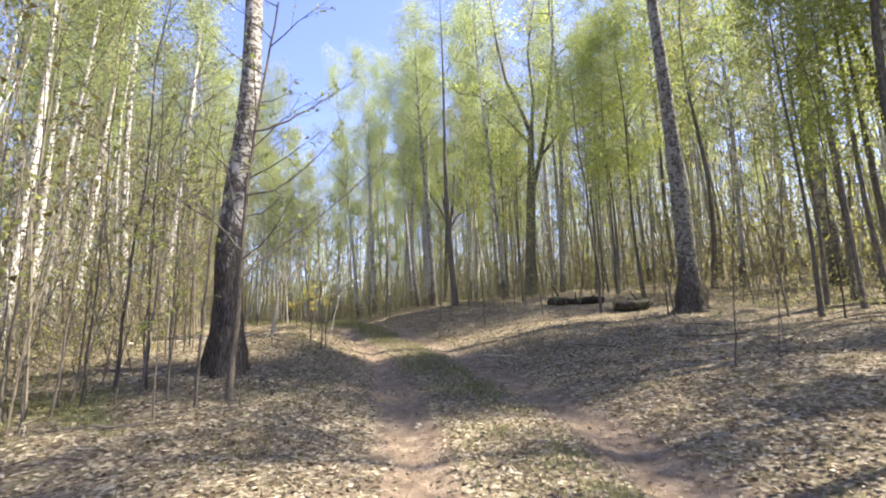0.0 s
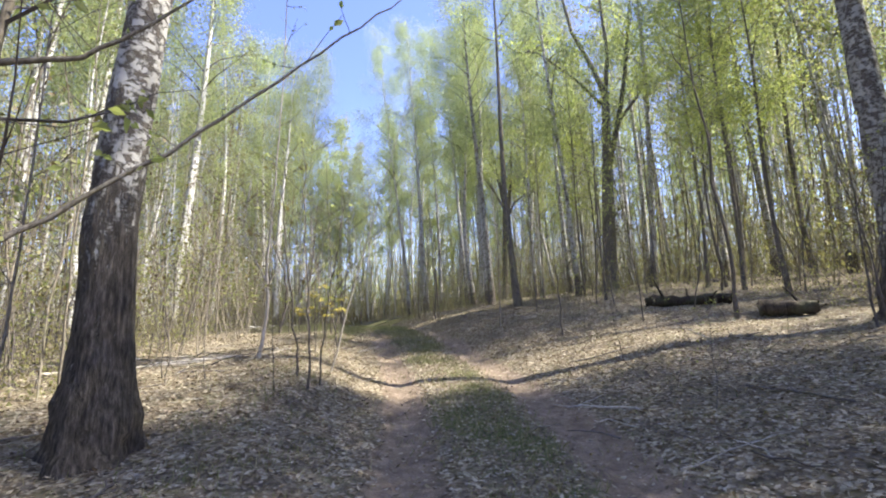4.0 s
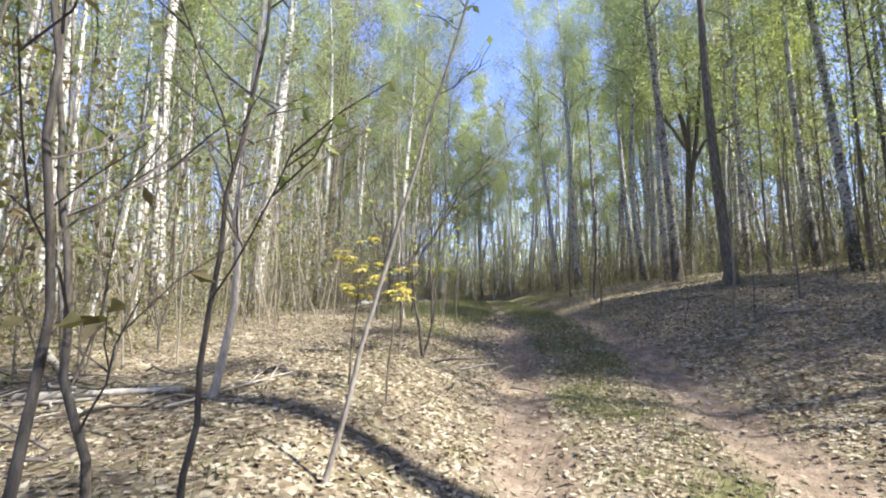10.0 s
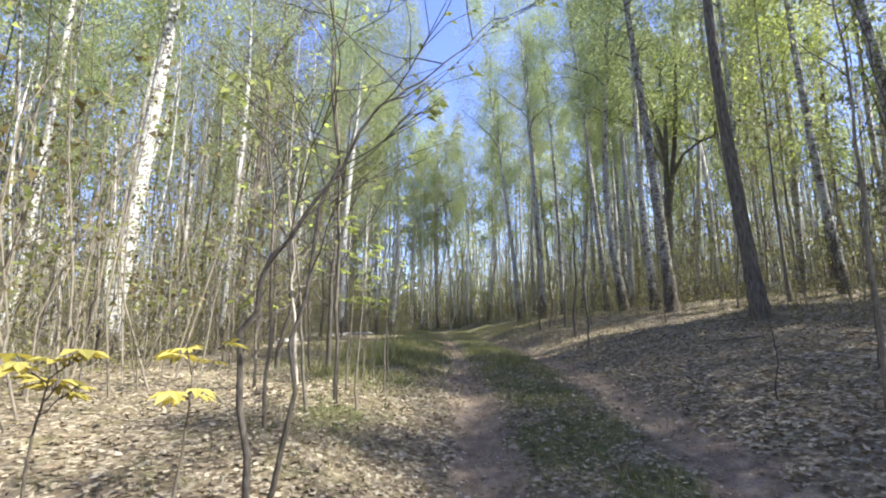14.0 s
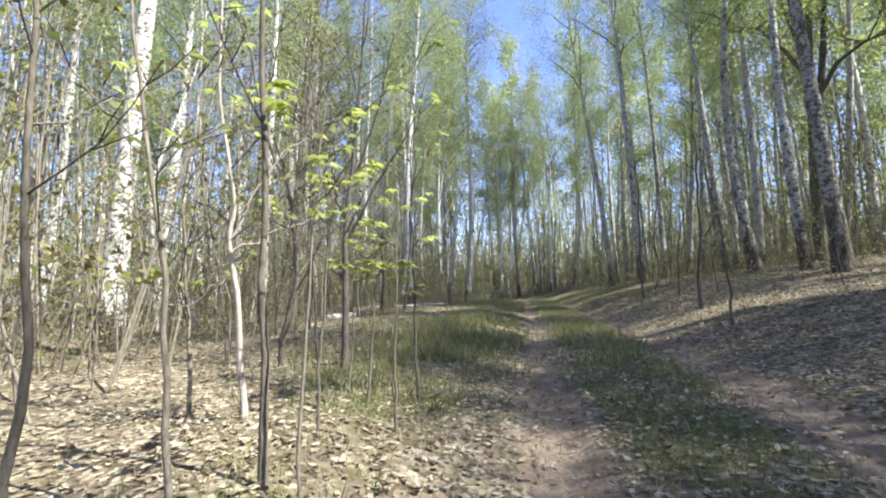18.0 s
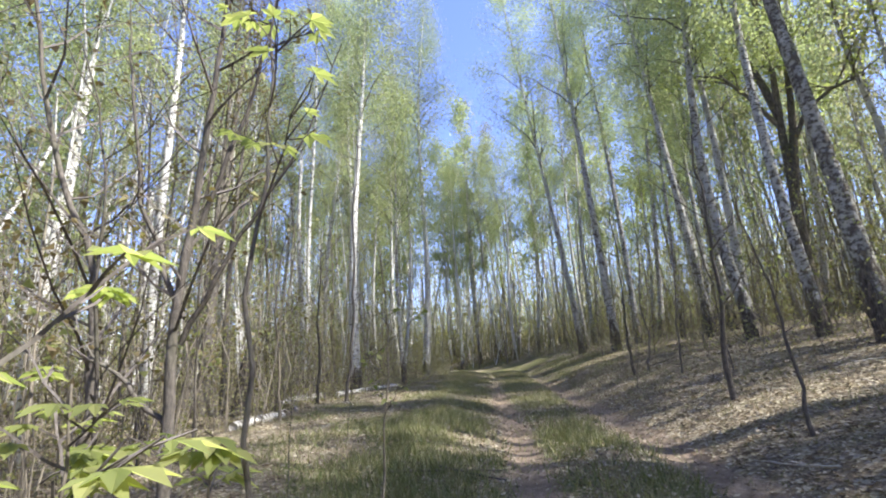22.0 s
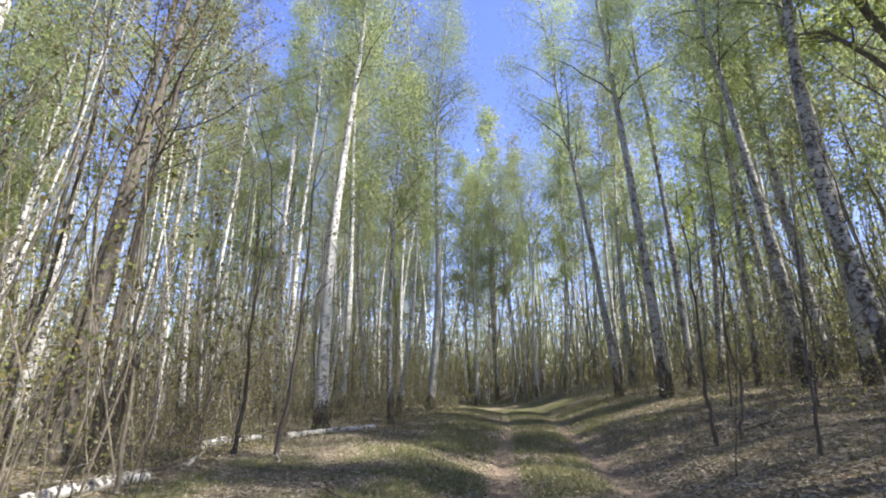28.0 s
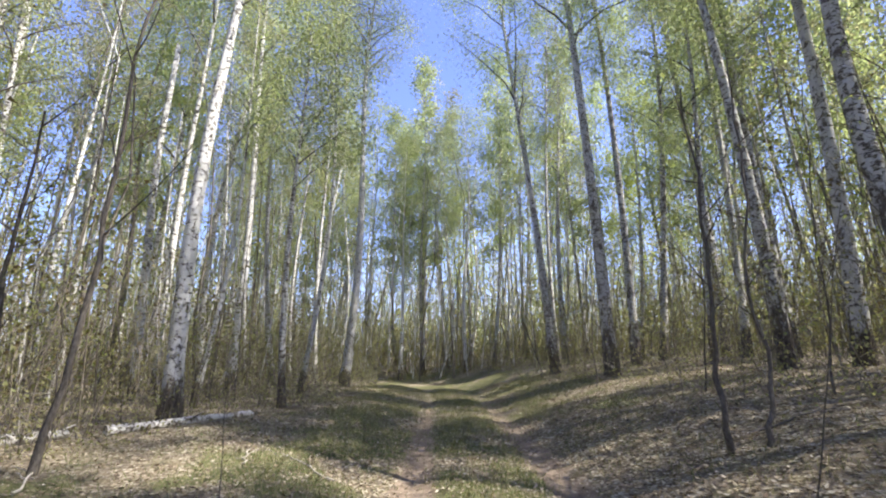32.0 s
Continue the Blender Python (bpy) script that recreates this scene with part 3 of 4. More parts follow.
tree("birch", -13.4, 52.0, 17, 0.14, (0.0, 0.0), 55, first=0.5, leaves=20000, reach=2.9)
tree("birch", -18.0, 53.0, 17.3, 0.14, (0.0, 0.0), 56, first=0.42, leaves=20000, reach=2.8)
tree("grey_birch", -13.0, 34.2, 13, 0.09, (0.0, 0.0), 47)


def snag(x, y, height, radius, lean, seed):
    """A dead birch trunk, broken off at the top."""
    rng = np.random.default_rng(seed)
    ob = thing("birch_snag", x, y, "dead pale birch trunk broken off without a crown", "dead tree")
    p = bent(height, lean, 0.6, rng)
    r = np.linspace(radius, radius * 0.62, len(p))
    v, f = tube(p, r, 10, 0.03)
    v[-10:, 2] += rng.uniform(-0.1, 0.35, 10)
    cap = np.array([[len(v) - 10, len(v) - 8, len(v) - 6, len(v) - 3]])
    part("trunk", mesh_of("trunk", v, np.concatenate([f, cap]), BIRCH), ob)
    TREE_SPOTS.append((x, y))


snag(-18.0, 34.4, 11.0, 0.13, (-0.02, -0.02), 41)
snag(-18.0, 26.7, 6.6, 0.14, (0.01, 0.01), 42)


def dead_stub(x, y, height, radius, lean, seed):
    """A rotten, slanting stub with torn bark."""
    rng = np.random.default_rng(seed)
    ob = thing("tree_stump", x, y, "slanting rotten stub with peeling pale bark", "stump")
    p = bent(height, lean, 0.6, rng, 8)
    v, f = tube(p, np.linspace(radius * 1.25, radius * 0.75, 8) * rng.uniform(0.88, 1.12, 8), 10, 0.08)
    v[-10:, 2] += rng.uniform(-0.15, 0.2, 10)
    cap = np.array([[len(v) - 10, len(v) - 8, len(v) - 6, len(v) - 3]])
    part("trunk", mesh_of("trunk", v, np.concatenate([f, cap]), OLD_BIRCH), ob)


dead_stub(-12.57, 25.5, 1.6, 0.13, (0.1, 0.12), 48)
dead_stub(-7.1, 11.5, 0.45, 0.05, (0.25, 0.1), 49)


def forked_oak(x, y, seed=14, wide=1.0, tall=1.0, thick=1.0):
    """A dark oak that parts into two crooked limbs."""
    rng = np.random.default_rng(seed)
    ob = thing("oak_tree", x, y, "dark oak forked into two crooked limbs with young leaves", "oak", "forest trees")
    TREE_SPOTS.append((x, y))
    stem = np.array([(0, 0, -0.1), (0.03, 0, 0.3), (0.08, 0, 1.6), (0.2, 0, 3.6), (0.32, -0.05, 5.2), (0.38, -0.1, 6.6), (0.5, -0.1, 8.6)])
    part("trunk", mesh_of("trunk", *tube(stem * (wide, wide, tall), np.array((0.42, 0.33, 0.27, 0.25, 0.23, 0.19, 0.16)) * thick, 12, 0.05), OAK), ob)
    lines = [np.array([(0.5, -0.1, 8.5), (0.1, 0.1, 10.0), (-0.6, 0.4, 12.0), (-1.0, 0.5, 14.5), (-1.3, 0.4, 17.0)]),
             np.array([(0.3, -0.05, 5.0), (0.9, -0.2, 7.2), (1.3, -0.2, 9.0), (1.7, -0.3, 11.5), (2.0, -0.4, 14.0), (2.1, -0.4, 16.5)]),
             np.array([(0.5, -0.1, 8.3), (0.7, -0.3, 10.5), (0.5, -0.6, 13.0), (0.9, -0.7, 15.5)]),
             np.array([(0.9, -0.2, 7.2), (1.9, -0.5, 8.4), (3.4, -0.8, 9.0), (5.0, -1.0, 9.2)]),
             np.array([(0.4, -0.1, 8.0), (-0.8, 0.1, 9.6), (-2.2, 0.2, 11.0), (-3.2, 0.3, 11.2)])]
    wood, leaf_at = [], []
    for line, r in zip(lines, (0.13, 0.13, 0.1, 0.08, 0.07)):
        line = line * (wide, wide, tall)
        for _ in range(10):
            s = rng.uniform(0.35, 1)
            a = rng.uniform(0, 6.3)
            twig = limb(along(line, s), np.array((math.cos(a), math.sin(a), 0.5)), rng.uniform(0.8, 2.2), 0.1, rng, 5, 0.2)
            wood.append(tube(twig, np.linspace(0.025, 0.006, 5), 4))
            for t1 in rng.uniform(0.3, 1.05, 55):
                leaf_at.append(along(twig, min(t1, 1)))
    at = np.array(leaf_at) + rng.normal(size=(len(leaf_at), 3)) * 0.2
    for line, r in zip(lines, (0.13, 0.13, 0.1, 0.08, 0.07)):
        part("limb", mesh_of("limb", *tube(line * (wide, wide, tall), np.linspace(r, 0.03, len(line)), 8, 0.03), OAK), ob)
    part("crown", layered("crown", [(*flakes(at, rng.normal(size=at.shape), 0.12 * rng.uniform(0.6, 1.3, len(at)), rng), OAK_LEAF), (*joined(wood), OAK)]), ob)


forked_oak(4.5, 24.2)
forked_oak(0.3, 33.2, 45, 0.45, 0.72, 0.6)


# ---- saplings beside the track ----
def maple_leaf(rng, at, way, size):
    """Spreading lobed leaves: a fan of five kites from each stalk."""
    n = len(at)
    way = way / (np.linalg.norm(way, axis=1)[:, None] + 1e-9)
    side = np.cross(way, np.tile((0.1, 0.05, 1.0), (n, 1)))
    side /= np.linalg.norm(side, axis=1)[:, None] + 1e-9
    out = []
    for turn, long in ((0, 1.0), (0.75, 0.85), (-0.75, 0.85), (1.6, 0.55), (-1.6, 0.55)):
        w2 = way * math.cos(turn) + side * math.sin(turn)
        s2 = np.cross(w2, np.cross(way, side))
        s = (size * long)[:, None]
        sag = np.array((0, 0, 1.0)) * s
        out.append(np.stack([at, at + w2 * s * 0.55 + s2 * s * 0.22 - sag * 0.05, at + w2 * s - sag * 0.3, at + w2 * s * 0.55 - s2 * s * 0.22 - sag * 0.05], 1))
    v = np.stack(out, 1).reshape(-1, 3)
    return v, np.arange(len(v)).reshape(-1, 4)


def sapling_parts(points, radius, seed, twigs=9, reach=0.7, per=7, size=0.06, leaf=BUSH_LEAF, bark=YOUNG, first=0.35, maple=False, top=0.25, sides=True, wave=1.0):
    """A young stem along its points, with side shoots and a few leaves at their ends."""
    rng = np.random.default_rng(seed)
    p = np.asarray(points, float)
    s = np.linspace(0, len(p) - 1, 4 * len(p))
    fine = np.stack([np.interp(s, np.arange(len(p)), p[:, a]) for a in range(3)], 1)
    fine[1:-1] = (fine[:-2] + 2 * fine[1:-1] + fine[2:]) / 4
    height = fine[-1][2] - fine[0][2]
    fine[1:, :2] += np.cumsum(rng.normal(size=(len(fine) - 1, 2)), 0) * 0.0045 * (1.7 if bark is SHRUB and wave == 1 else wave) * min(height, 4.0)
    r = radius * (1 - (1 - top) * np.linspace(0, 1, len(fine)) ** 0.8)
    r[0] *= 1.25
    stem = mesh_of("stem", *tube(fine, r, 8 if sides else 4, 0.04), bark)
    wood, at, way = [], [], []
    for q in range(twigs):
        h = first + (1 - first) * (q + rng.random()) / twigs
        a = q * 2.4 + rng.normal() * 0.6
        out = np.array((math.cos(a), math.sin(a), rng.uniform(0.4, 1.0)))
        line = limb(along(fine, h), out, reach * rng.uniform(0.5, 1.2) * (1.15 - 0.5 * h), 0.15, rng, 5, 0.16)
        wood.append(tube(line, np.linspace(max(0.004, radius * 0.27), 0.002, 5), 3))
        for _ in range(4):
            b = a + rng.normal() * 1.0
            t0 = rng.uniform(0.35, 0.95)
            twig = limb(along(line, t0), np.array((math.cos(b), math.sin(b), 0.6)), reach * rng.uniform(0.2, 0.45), 0.0, rng, 3, 0.2)
            wood.append(tube(twig, np.linspace(0.0035, 0.0015, 3), 3))
            for _ in range(max(1, int(per / 3 * rng.uniform(0.4, 1.6)))):
                at.append(along(twig, rng.uniform(0.4, 1)))
                way.append(np.array((math.cos(b), math.sin(b), 0.1)) + rng.normal(size=3) * 0.6)
    at, way = np.array(at), np.array(way)
    sizes = size * rng.uniform(0.6, 1.3, len(at))
    leaves = maple_leaf(rng, at, way * (1, 1, 0.3), sizes) if maple else blades(at, way, sizes, rng, 0.2, 0.55)
    return stem, layered("crown", [(*leaves, leaf), (*joined(wood), TWIG)])


def sapling(x, y, points, radius, seed, label="thin young sapling with opening leaves beside the track", limbs=(), **more):
    ob = thing("sapling", x, y, label, "sapling", "saplings along the track")
    for name, me in zip(("stem", "crown"), sapling_parts(points, radius, seed, **more)):
        part(name, me, ob)
    rng = np.random.default_rng(seed + 900)
    for line in limbs:
        line = np.array(line, float)
        s = np.linspace(0, len(line) - 1, 4 * len(line))
        line = np.stack([np.interp(s, np.arange(len(line)), line[:, a]) for a in range(3)], 1)
        line[1:-1] = (line[:-2] + 2 * line[1:-1] + line[2:]) / 4 + rng.normal(size=(len(line) - 2, 3)) * 0.008
        wood, at, way = [], [], []
        for _ in range(9):
            t0, a = rng.uniform(0.3, 1.0), rng.uniform(0, 6.28)
            out = np.array((math.cos(a), math.sin(a), 0.7))
            twig = limb(along(line, t0), out, rng.uniform(0.15, 0.4), 0.0, rng, 3, 0.2)
            wood.append(tube(twig, np.linspace(0.0035, 0.0015, 3), 3))
            for _ in range(3):
                at.append(along(twig, rng.uniform(0.5, 1)))
                way.append(out + rng.normal(size=3) * 0.5)
        at, way = np.array(at), np.array(way)
        part("branch", layered("branch", [(*tube(line, np.linspace(radius * 0.4, 0.003, len(line)), 6), more.get("bark", YOUNG)), (*blades(at, way, more.get("size", 0.06) * rng.uniform(0.5, 1.1, len(at)), rng, 0.2, 0.55), more.get("leaf", BUSH_LEAF)), (*joined(wood), TWIG)], True), ob)
    return ob


def rod(height, lx, ly, bend=0.0):
    """Points of a leaning stem that bends a little on its way."""
    return [(0, 0, -0.05), (lx * height * 0.25 - bend * ly, ly * height * 0.25 + bend * lx, height * 0.3), (lx * height * 0.6 + bend, ly * height * 0.6 - bend * 0.5, height * 0.65), (lx * height, ly * height, height)]


sapling(-2.4, 5.6, [(0, 0, -0.06), (0.02, 0.01, 0.75), (0.05, 0.04, 1.82), (0.07, 0.05, 2.66), (0.15, 0.1, 3.6), (0.3, 0.2, 5.2)], 0.043, 101, "grey sapling with long side branches in front of the old birch", reach=1.1, twigs=16, leaf=OAK_LEAF, size=0.075, per=9, wave=0.35,
        limbs=([(0.06, 0.04, 1.4), (0.15, 0.1, 1.54), (0.59, 0.4, 1.98), (1.1, 0.73, 2.56), (1.59, 1.06, 3.17), (2.0, 1.33, 3.68)], [(0.06, 0.04, 2.4), (0.34, 0.23, 2.51), (0.65, 0.43, 2.86), (1.08, 0.72, 3.52)], [(0.11, 0.08, 3.25), (0.46, 0.3, 3.48), (0.88, 0.59, 3.95), (1.32, 0.88, 4.47)], [(0.05, 0.03, 1.7), (-0.4, -0.1, 2.2), (-0.9, -0.3, 2.9)]))
sapling(-2.4, 9.65, rod(3.2, -0.05, -0.03), 0.016, 102, bark=SHRUB)
sapling(-2.64, 11.15, [(0.2572 * h, 0.1073 * h, h) for h in (-0.06, 0.5, 1.0, 1.8, 2.6, 3.8, 5.2)], 0.0165, 103, "pale slanting sapling leaning over the track", reach=0.5, twigs=8, first=0.55, bark=PALE, wave=0.3)
sapling(-2.43, 10.12, rod(2.6, 0.04, 0.02, 0.02), 0.014, 104, bark=SHRUB)
sapling(-4.1, 11.7, [(0, 0, -0.05), (0.04, 0.06, 0.6), (0.05, 0.07, 1.21), (0.06, 0.09, 1.8), (0.1, 0.14, 2.8), (0.16, 0.2, 4.6), (0.2, 0.25, 7.0)], 0.036, 105, "reddish-brown straight sapling on the leafy bank", bark=PALE, wave=0.5, reach=0.9, twigs=12, first=0.3, limbs=([(0.04, 0.06, 1.15), (0.13, 0.19, 1.42), (0.3, 0.45, 1.72), (0.5, 0.75, 2.13), (0.63, 0.95, 2.34), (1.1, 1.5, 2.7)], [(0.05, 0.07, 1.3), (-0.3, 0.1, 1.9), (-0.5, 0.1, 2.6)]))
sapling(-2.72, 10.09, [(0, 0, -0.05), (-0.05, -0.05, 0.45), (-0.1, -0.1, 1.1), (-0.2, -0.18, 2.1), (-0.22, -0.2, 2.9)], 0.018, 106, bark=SHRUB, first=0.2, leaf=BUD_LEAF)
sapling(-3.6, 14.25, [(0, 0, -0.05), (-0.12, -0.08, 0.9), (0.01, 0.01, 1.29), (0.24, 0.16, 1.74), (0.43, 0.28, 2.17), (0.7, 0.46, 2.43), (0.95, 0.6, 2.9)], 0.019, 107, "forked dark shrub stem arching over the bank", bark=SHRUB, reach=0.8, twigs=12, first=0.3, top=0.1)
sapling(-3.66, 14.3, rod(3.6, 0.03, 0.05, 0.03), 0.015, 108, bark=SHRUB, reach=0.9, twigs=14)
sapling(-0.07, 17.04, rod(4.2, 0.01, 0.0, 0.04), 0.024, 109)
sapling(-4.53, 16.43, rod(5.0, -0.04, -0.03, 0.03), 0.022, 110, reach=0.5)
sapling(-4.65, 15.6, rod(3.2, -0.02, -0.03, 0.04), 0.018, 111)
sapling(-4.59, 16.06, rod(3.0, -0.09, -0.09, 0.04), 0.016, 112)
sapling(-5.41, 17.05, [(0, 0, -0.05), (-0.05, -0.07, 0.78), (-0.08, -0.12, 1.13), (-0.05, -0.1, 1.35), (-0.13, -0.19, 2.05), (-0.13, -0.2, 2.65), (-0.1, -0.2, 4.2)], 0.023, 113, "pale crooked sapling with bright new leaves", wave=0.2, reach=0.7, twigs=9, first=0.3, leaf=OAK_LEAF, maple=True, size=0.09, per=3, bark=PALE,
        limbs=([(-0.07, -0.11, 1.1), (0.01, 0.02, 1.47), (0.11, 0.16, 1.78), (0.24, 0.37, 1.94)], [(-0.07, -0.1, 1.05), (0.1, 0.1, 1.2), (0.35, 0.3, 1.3)], [(-0.08, -0.1, 0.9), (-0.3, -0.2, 0.7), (-0.5, -0.3, 0.75)]))
sapling(-5.98, 17.06, rod(1.6, -0.03, -0.05), 0.02, 114)
sapling(-6.2, 18.95, [(0, 0, -0.05), (0.0, 0.02, 0.8), (0.04, 0.02, 1.55), (0.12, 0.06, 2.3), (0.17, 0.08, 3.2), (0.22, 0.1, 4.2)], 0.042, 115, "dark forked shrub tree with bare upcurved twigs beside the grass", bark=SHRUB, twigs=17, reach=0.8, size=0.05, leaf=BUD_LEAF, first=0.35, wave=0.5,
        limbs=([(0.02, 0.02, 1.35), (0.3, 0.14, 1.95), (0.62, 0.28, 2.5), (0.85, 0.4, 3.25)], [(0.03, 0.02, 1.5), (-0.25, -0.1, 2.2), (-0.4, -0.15, 3.1), (-0.45, -0.2, 3.9)], [(0.08, 0.04, 2.0), (0.35, 0.16, 2.9), (0.5, 0.22, 3.8)], [(0, 0.01, 0.9), (-0.3, -0.14, 1.25), (-0.55, -0.25, 1.35)]))
sapling(-6.42, 18.8, rod(3.2, -0.06, -0.05, 0.05), 0.016, 116, "thin dark stem beside the forked shrub", bark=SHRUB, twigs=13, reach=0.9, size=0.045, leaf=BUD_LEAF)
sapling(-4.81, 18.18, rod(2.9, -0.02, 0.02, 0.03), 0.014, 118, "dark upright shoot with broad new leaves at its tip", bark=SHRUB, leaf=OAK_LEAF, size=0.08, maple=True, per=3, twigs=6, reach=0.4, first=0.6)
sapling(-2.89, 25.14, rod(4.0, 0.05, 0.0, 0.05), 0.045, 119, bark=SHRUB, reach=1.0)
sapling(-2.48, 23.14, rod(2.6, -0.06, 0.0, 0.04), 0.024, 120, bark=SHRUB)
sapling(-7.18, 19.0, [(0, 0, -0.05), (0.05, 0.03, 0.8), (0.1, 0.1, 1.8), (-0.2, -0.1, 2.9), (-0.35, -0.25, 4.2)], 0.042, 121, "dark shrub tree with bare upcurved twigs", bark=SHRUB, twigs=18, reach=1.1, leaf=BUD_LEAF, first=0.25)
sapling(-5.82, 20.5, rod(1.7, 0.03, 0.02, 0.03), 0.012, 123, reach=0.3, twigs=6)
sapling(-11.15, 27.65, rod(7.5, 0.05, 0.06, 0.05), 0.045, 126, "dark slanting sapling beside the fallen birch", bark=SHRUB, reach=1.1, twigs=12)
sapling(-4.38, 29.85, rod(4.2, 0.01, 0.0, 0.04), 0.036, 127, bark=SHRUB)
sapling(-4.08, 29.75, [(0, 0, -0.05), (0.05, 0, 0.5), (0.03, 0, 1.4), (0.25, 0, 3.0), (0.3, 0, 4.6)], 0.032, 128, bark=SHRUB)
sapling(-3.41, 28.18, rod(3.2, 0.06, -0.02, 0.03), 0.024, 129, bark=SHRUB)
sapling(-11.79, 27.3, rod(4.0, 0.03, 0.04, 0.03), 0.045, 130, bark=SHRUB)
sapling(-10.58, 24.67, rod(4.6, -0.05, -0.08, 0.05), 0.03, 131)
sapling(1.28, 14.7, rod(2.6, 0.0, 0.0, 0.03), 0.02, 132, bark=SHRUB)

def seedling(x, y, height, seed, spread_out=0.35, size=0.17, count=4, leaf=MAPLE_LEAF):
    """A low maple with a few large drooping leaves."""
    sapling(x, y, rod(height, 0.05, 0.03, 0.02), 0.011, seed, "low maple seedling with large yellow-green drooping leaves", twigs=count, reach=spread_out, per=5, size=size, leaf=leaf, first=0.75, maple=True)


seedling(-3.05, 12.45, 1.0, 141, 0.22, 0.095)
seedling(-3.4, 12.45, 1.15, 142, 0.22, 0.095)
seedling(-4.15, 13.6, 0.7, 143, 0.2, 0.11)
seedling(-3.75, 13.9, 0.75, 144, 0.2, 0.1, 3)
seedling(-4.3, 16.42, 1.75, 145, 0.28, 0.075, 5, OAK_LEAF)
seedling(-4.5, 17.4, 1.4, 146, 0.26, 0.07, 5, OAK_LEAF)

sapling(-2.6, 5.26, rod(3.4, 0.0, 0.07, 0.02), 0.019, 147, wave=0.6, bark=SHRUB)
sapling(4.6, 14.05, rod(7.5, -0.06, 0.0, 0.03), 0.045, 148, "slim dark young tree beside the rotten wood", bark=SHRUB, reach=1.0, twigs=14, per=8)
sapling(5.5, 11.55, rod(3.2, -0.12, 0.0, 0.03), 0.018, 149, bark=SHRUB)
sapling(5.45, 11.7, rod(3.6, 0.05, 0.05, 0.03), 0.02, 150, bark=SHRUB)
sapling(5.62, 11.75, rod(3.0, 0.14, -0.05, 0.03), 0.016, 151, bark=SHRUB)
sapling(-2.8, 4.85, rod(1.7, -0.04, 0.03, 0.03), 0.01, 154, "low leafy shoot with pale yellow-green leaves", twigs=8, reach=0.35, per=9, size=0.06, leaf=OAK_LEAF)
sapling(-3.15, 5.7, rod(2.6, 0.03, -0.02, 0.04), 0.014, 155, "low leafy shoot with pale yellow-green leaves", twigs=10, reach=0.45, per=9, size=0.06, leaf=OAK_LEAF)
seedling(-4.75, 17.0, 1.5, 152, 0.28, 0.07, 5, OAK_LEAF)
seedling(-4.95, 17.7, 1.2, 153, 0.25, 0.065, 5, OAK_LEAF)
seedling(-5.0, 18.1, 1.02, 156, 0.22, 0.1, 4, OAK_LEAF)
seedling(-5.2, 17.8, 1.0, 157, 0.22, 0.1, 4, OAK_LEAF)


# ---- the rest of the wood ----
def apart(x, y, gap):
    return all((x - a) ** 2 + (y - b) ** 2 > gap * gap for a, b in TREE_SPOTS)


MODELS, FAR_MODELS = [], []
for n, (kind, h, r, leaves, reach) in enumerate((("birch", 19, 0.11, 6000, 1.9), ("birch", 21, 0.13, 6500, 2.0), ("birch", 17, 0.08, 4600, 1.5), ("grey_birch", 19, 0.11, 6000, 1.9),
                                                 ("grey_birch", 20, 0.10, 5400, 1.7), ("grey_birch", 21, 0.14, 6500, 2.0), ("oak", 15, 0.11, 5200, 2.2), ("oak", 12, 0.07, 4000, 1.8))):
    for models, share, size in ((MODELS, 2.4, 0.062), (FAR_MODELS, 0.8, 0.12)):
        models.append((kind, tree_parts(kind, h, r, (0.0, 0.0), 300 + n, leaves=leaves * share * (0.4 if n in (0, 2, 4) else 1.0), size=size, first=(0.45, 0.35, 0.4, 0.3)[n % 4], reach=reach, limbs=26, fine=False, sway=0.9, leaf=PALE_LEAF if n in (0, 2, 4) else None)))
MODELS.append(("oak", tree_parts("oak", 12, 0.06, (0.0, 0.0), 330, leaves=1700, size=0.085, first=0.3, reach=1.7, limbs=24, fine=False, sway=0.9)))
STEMS = []
for n in range(8):
    rng = np.random.default_rng(500 + n)
    h = (3.2, 4.5, 5.5, 2.4, 6.5, 3.8, 7.5, 5.0)[n]
    STEMS.append(sapling_parts(rod(h, rng.normal() * 0.04, rng.normal() * 0.04, rng.normal() * 0.05), 0.005 + 0.0026 * h, 520 + n, twigs=6 + int(h * 1.6), reach=0.35 + 0.1 * h, per=7, size=0.062, first=0.25, bark=(YOUNG, SHRUB, SHRUB, TWIG)[n % 4], leaf=(BUSH_LEAF, OAK_LEAF, BUD_LEAF, BUSH_LEAF)[n % 4], sides=False))

rng = np.random.default_rng(7)
made = {}


def put_copy(name, parts_of, names, x, y, turn, scale, lean, label, category, group, slot):
    m = Matrix.Translation((x, y, float(ground_z(x, y)))) @ Euler((lean[0], lean[1], turn)).to_matrix().to_4x4() @ Matrix.Diagonal((scale, scale, scale, 1))
    if slot not in made:
        ob = tagged(new(name), label, category, group)
        for n, me in zip(names, parts_of):
            part(n, me, ob)
        ob.matrix_basis = m
        made[slot] = ob
        return
    base = made[slot]
    kept = base.matrix_basis.copy()
    base.matrix_basis = Matrix.Identity(4)
    copy_thing(base, m)
    base.matrix_basis = kept


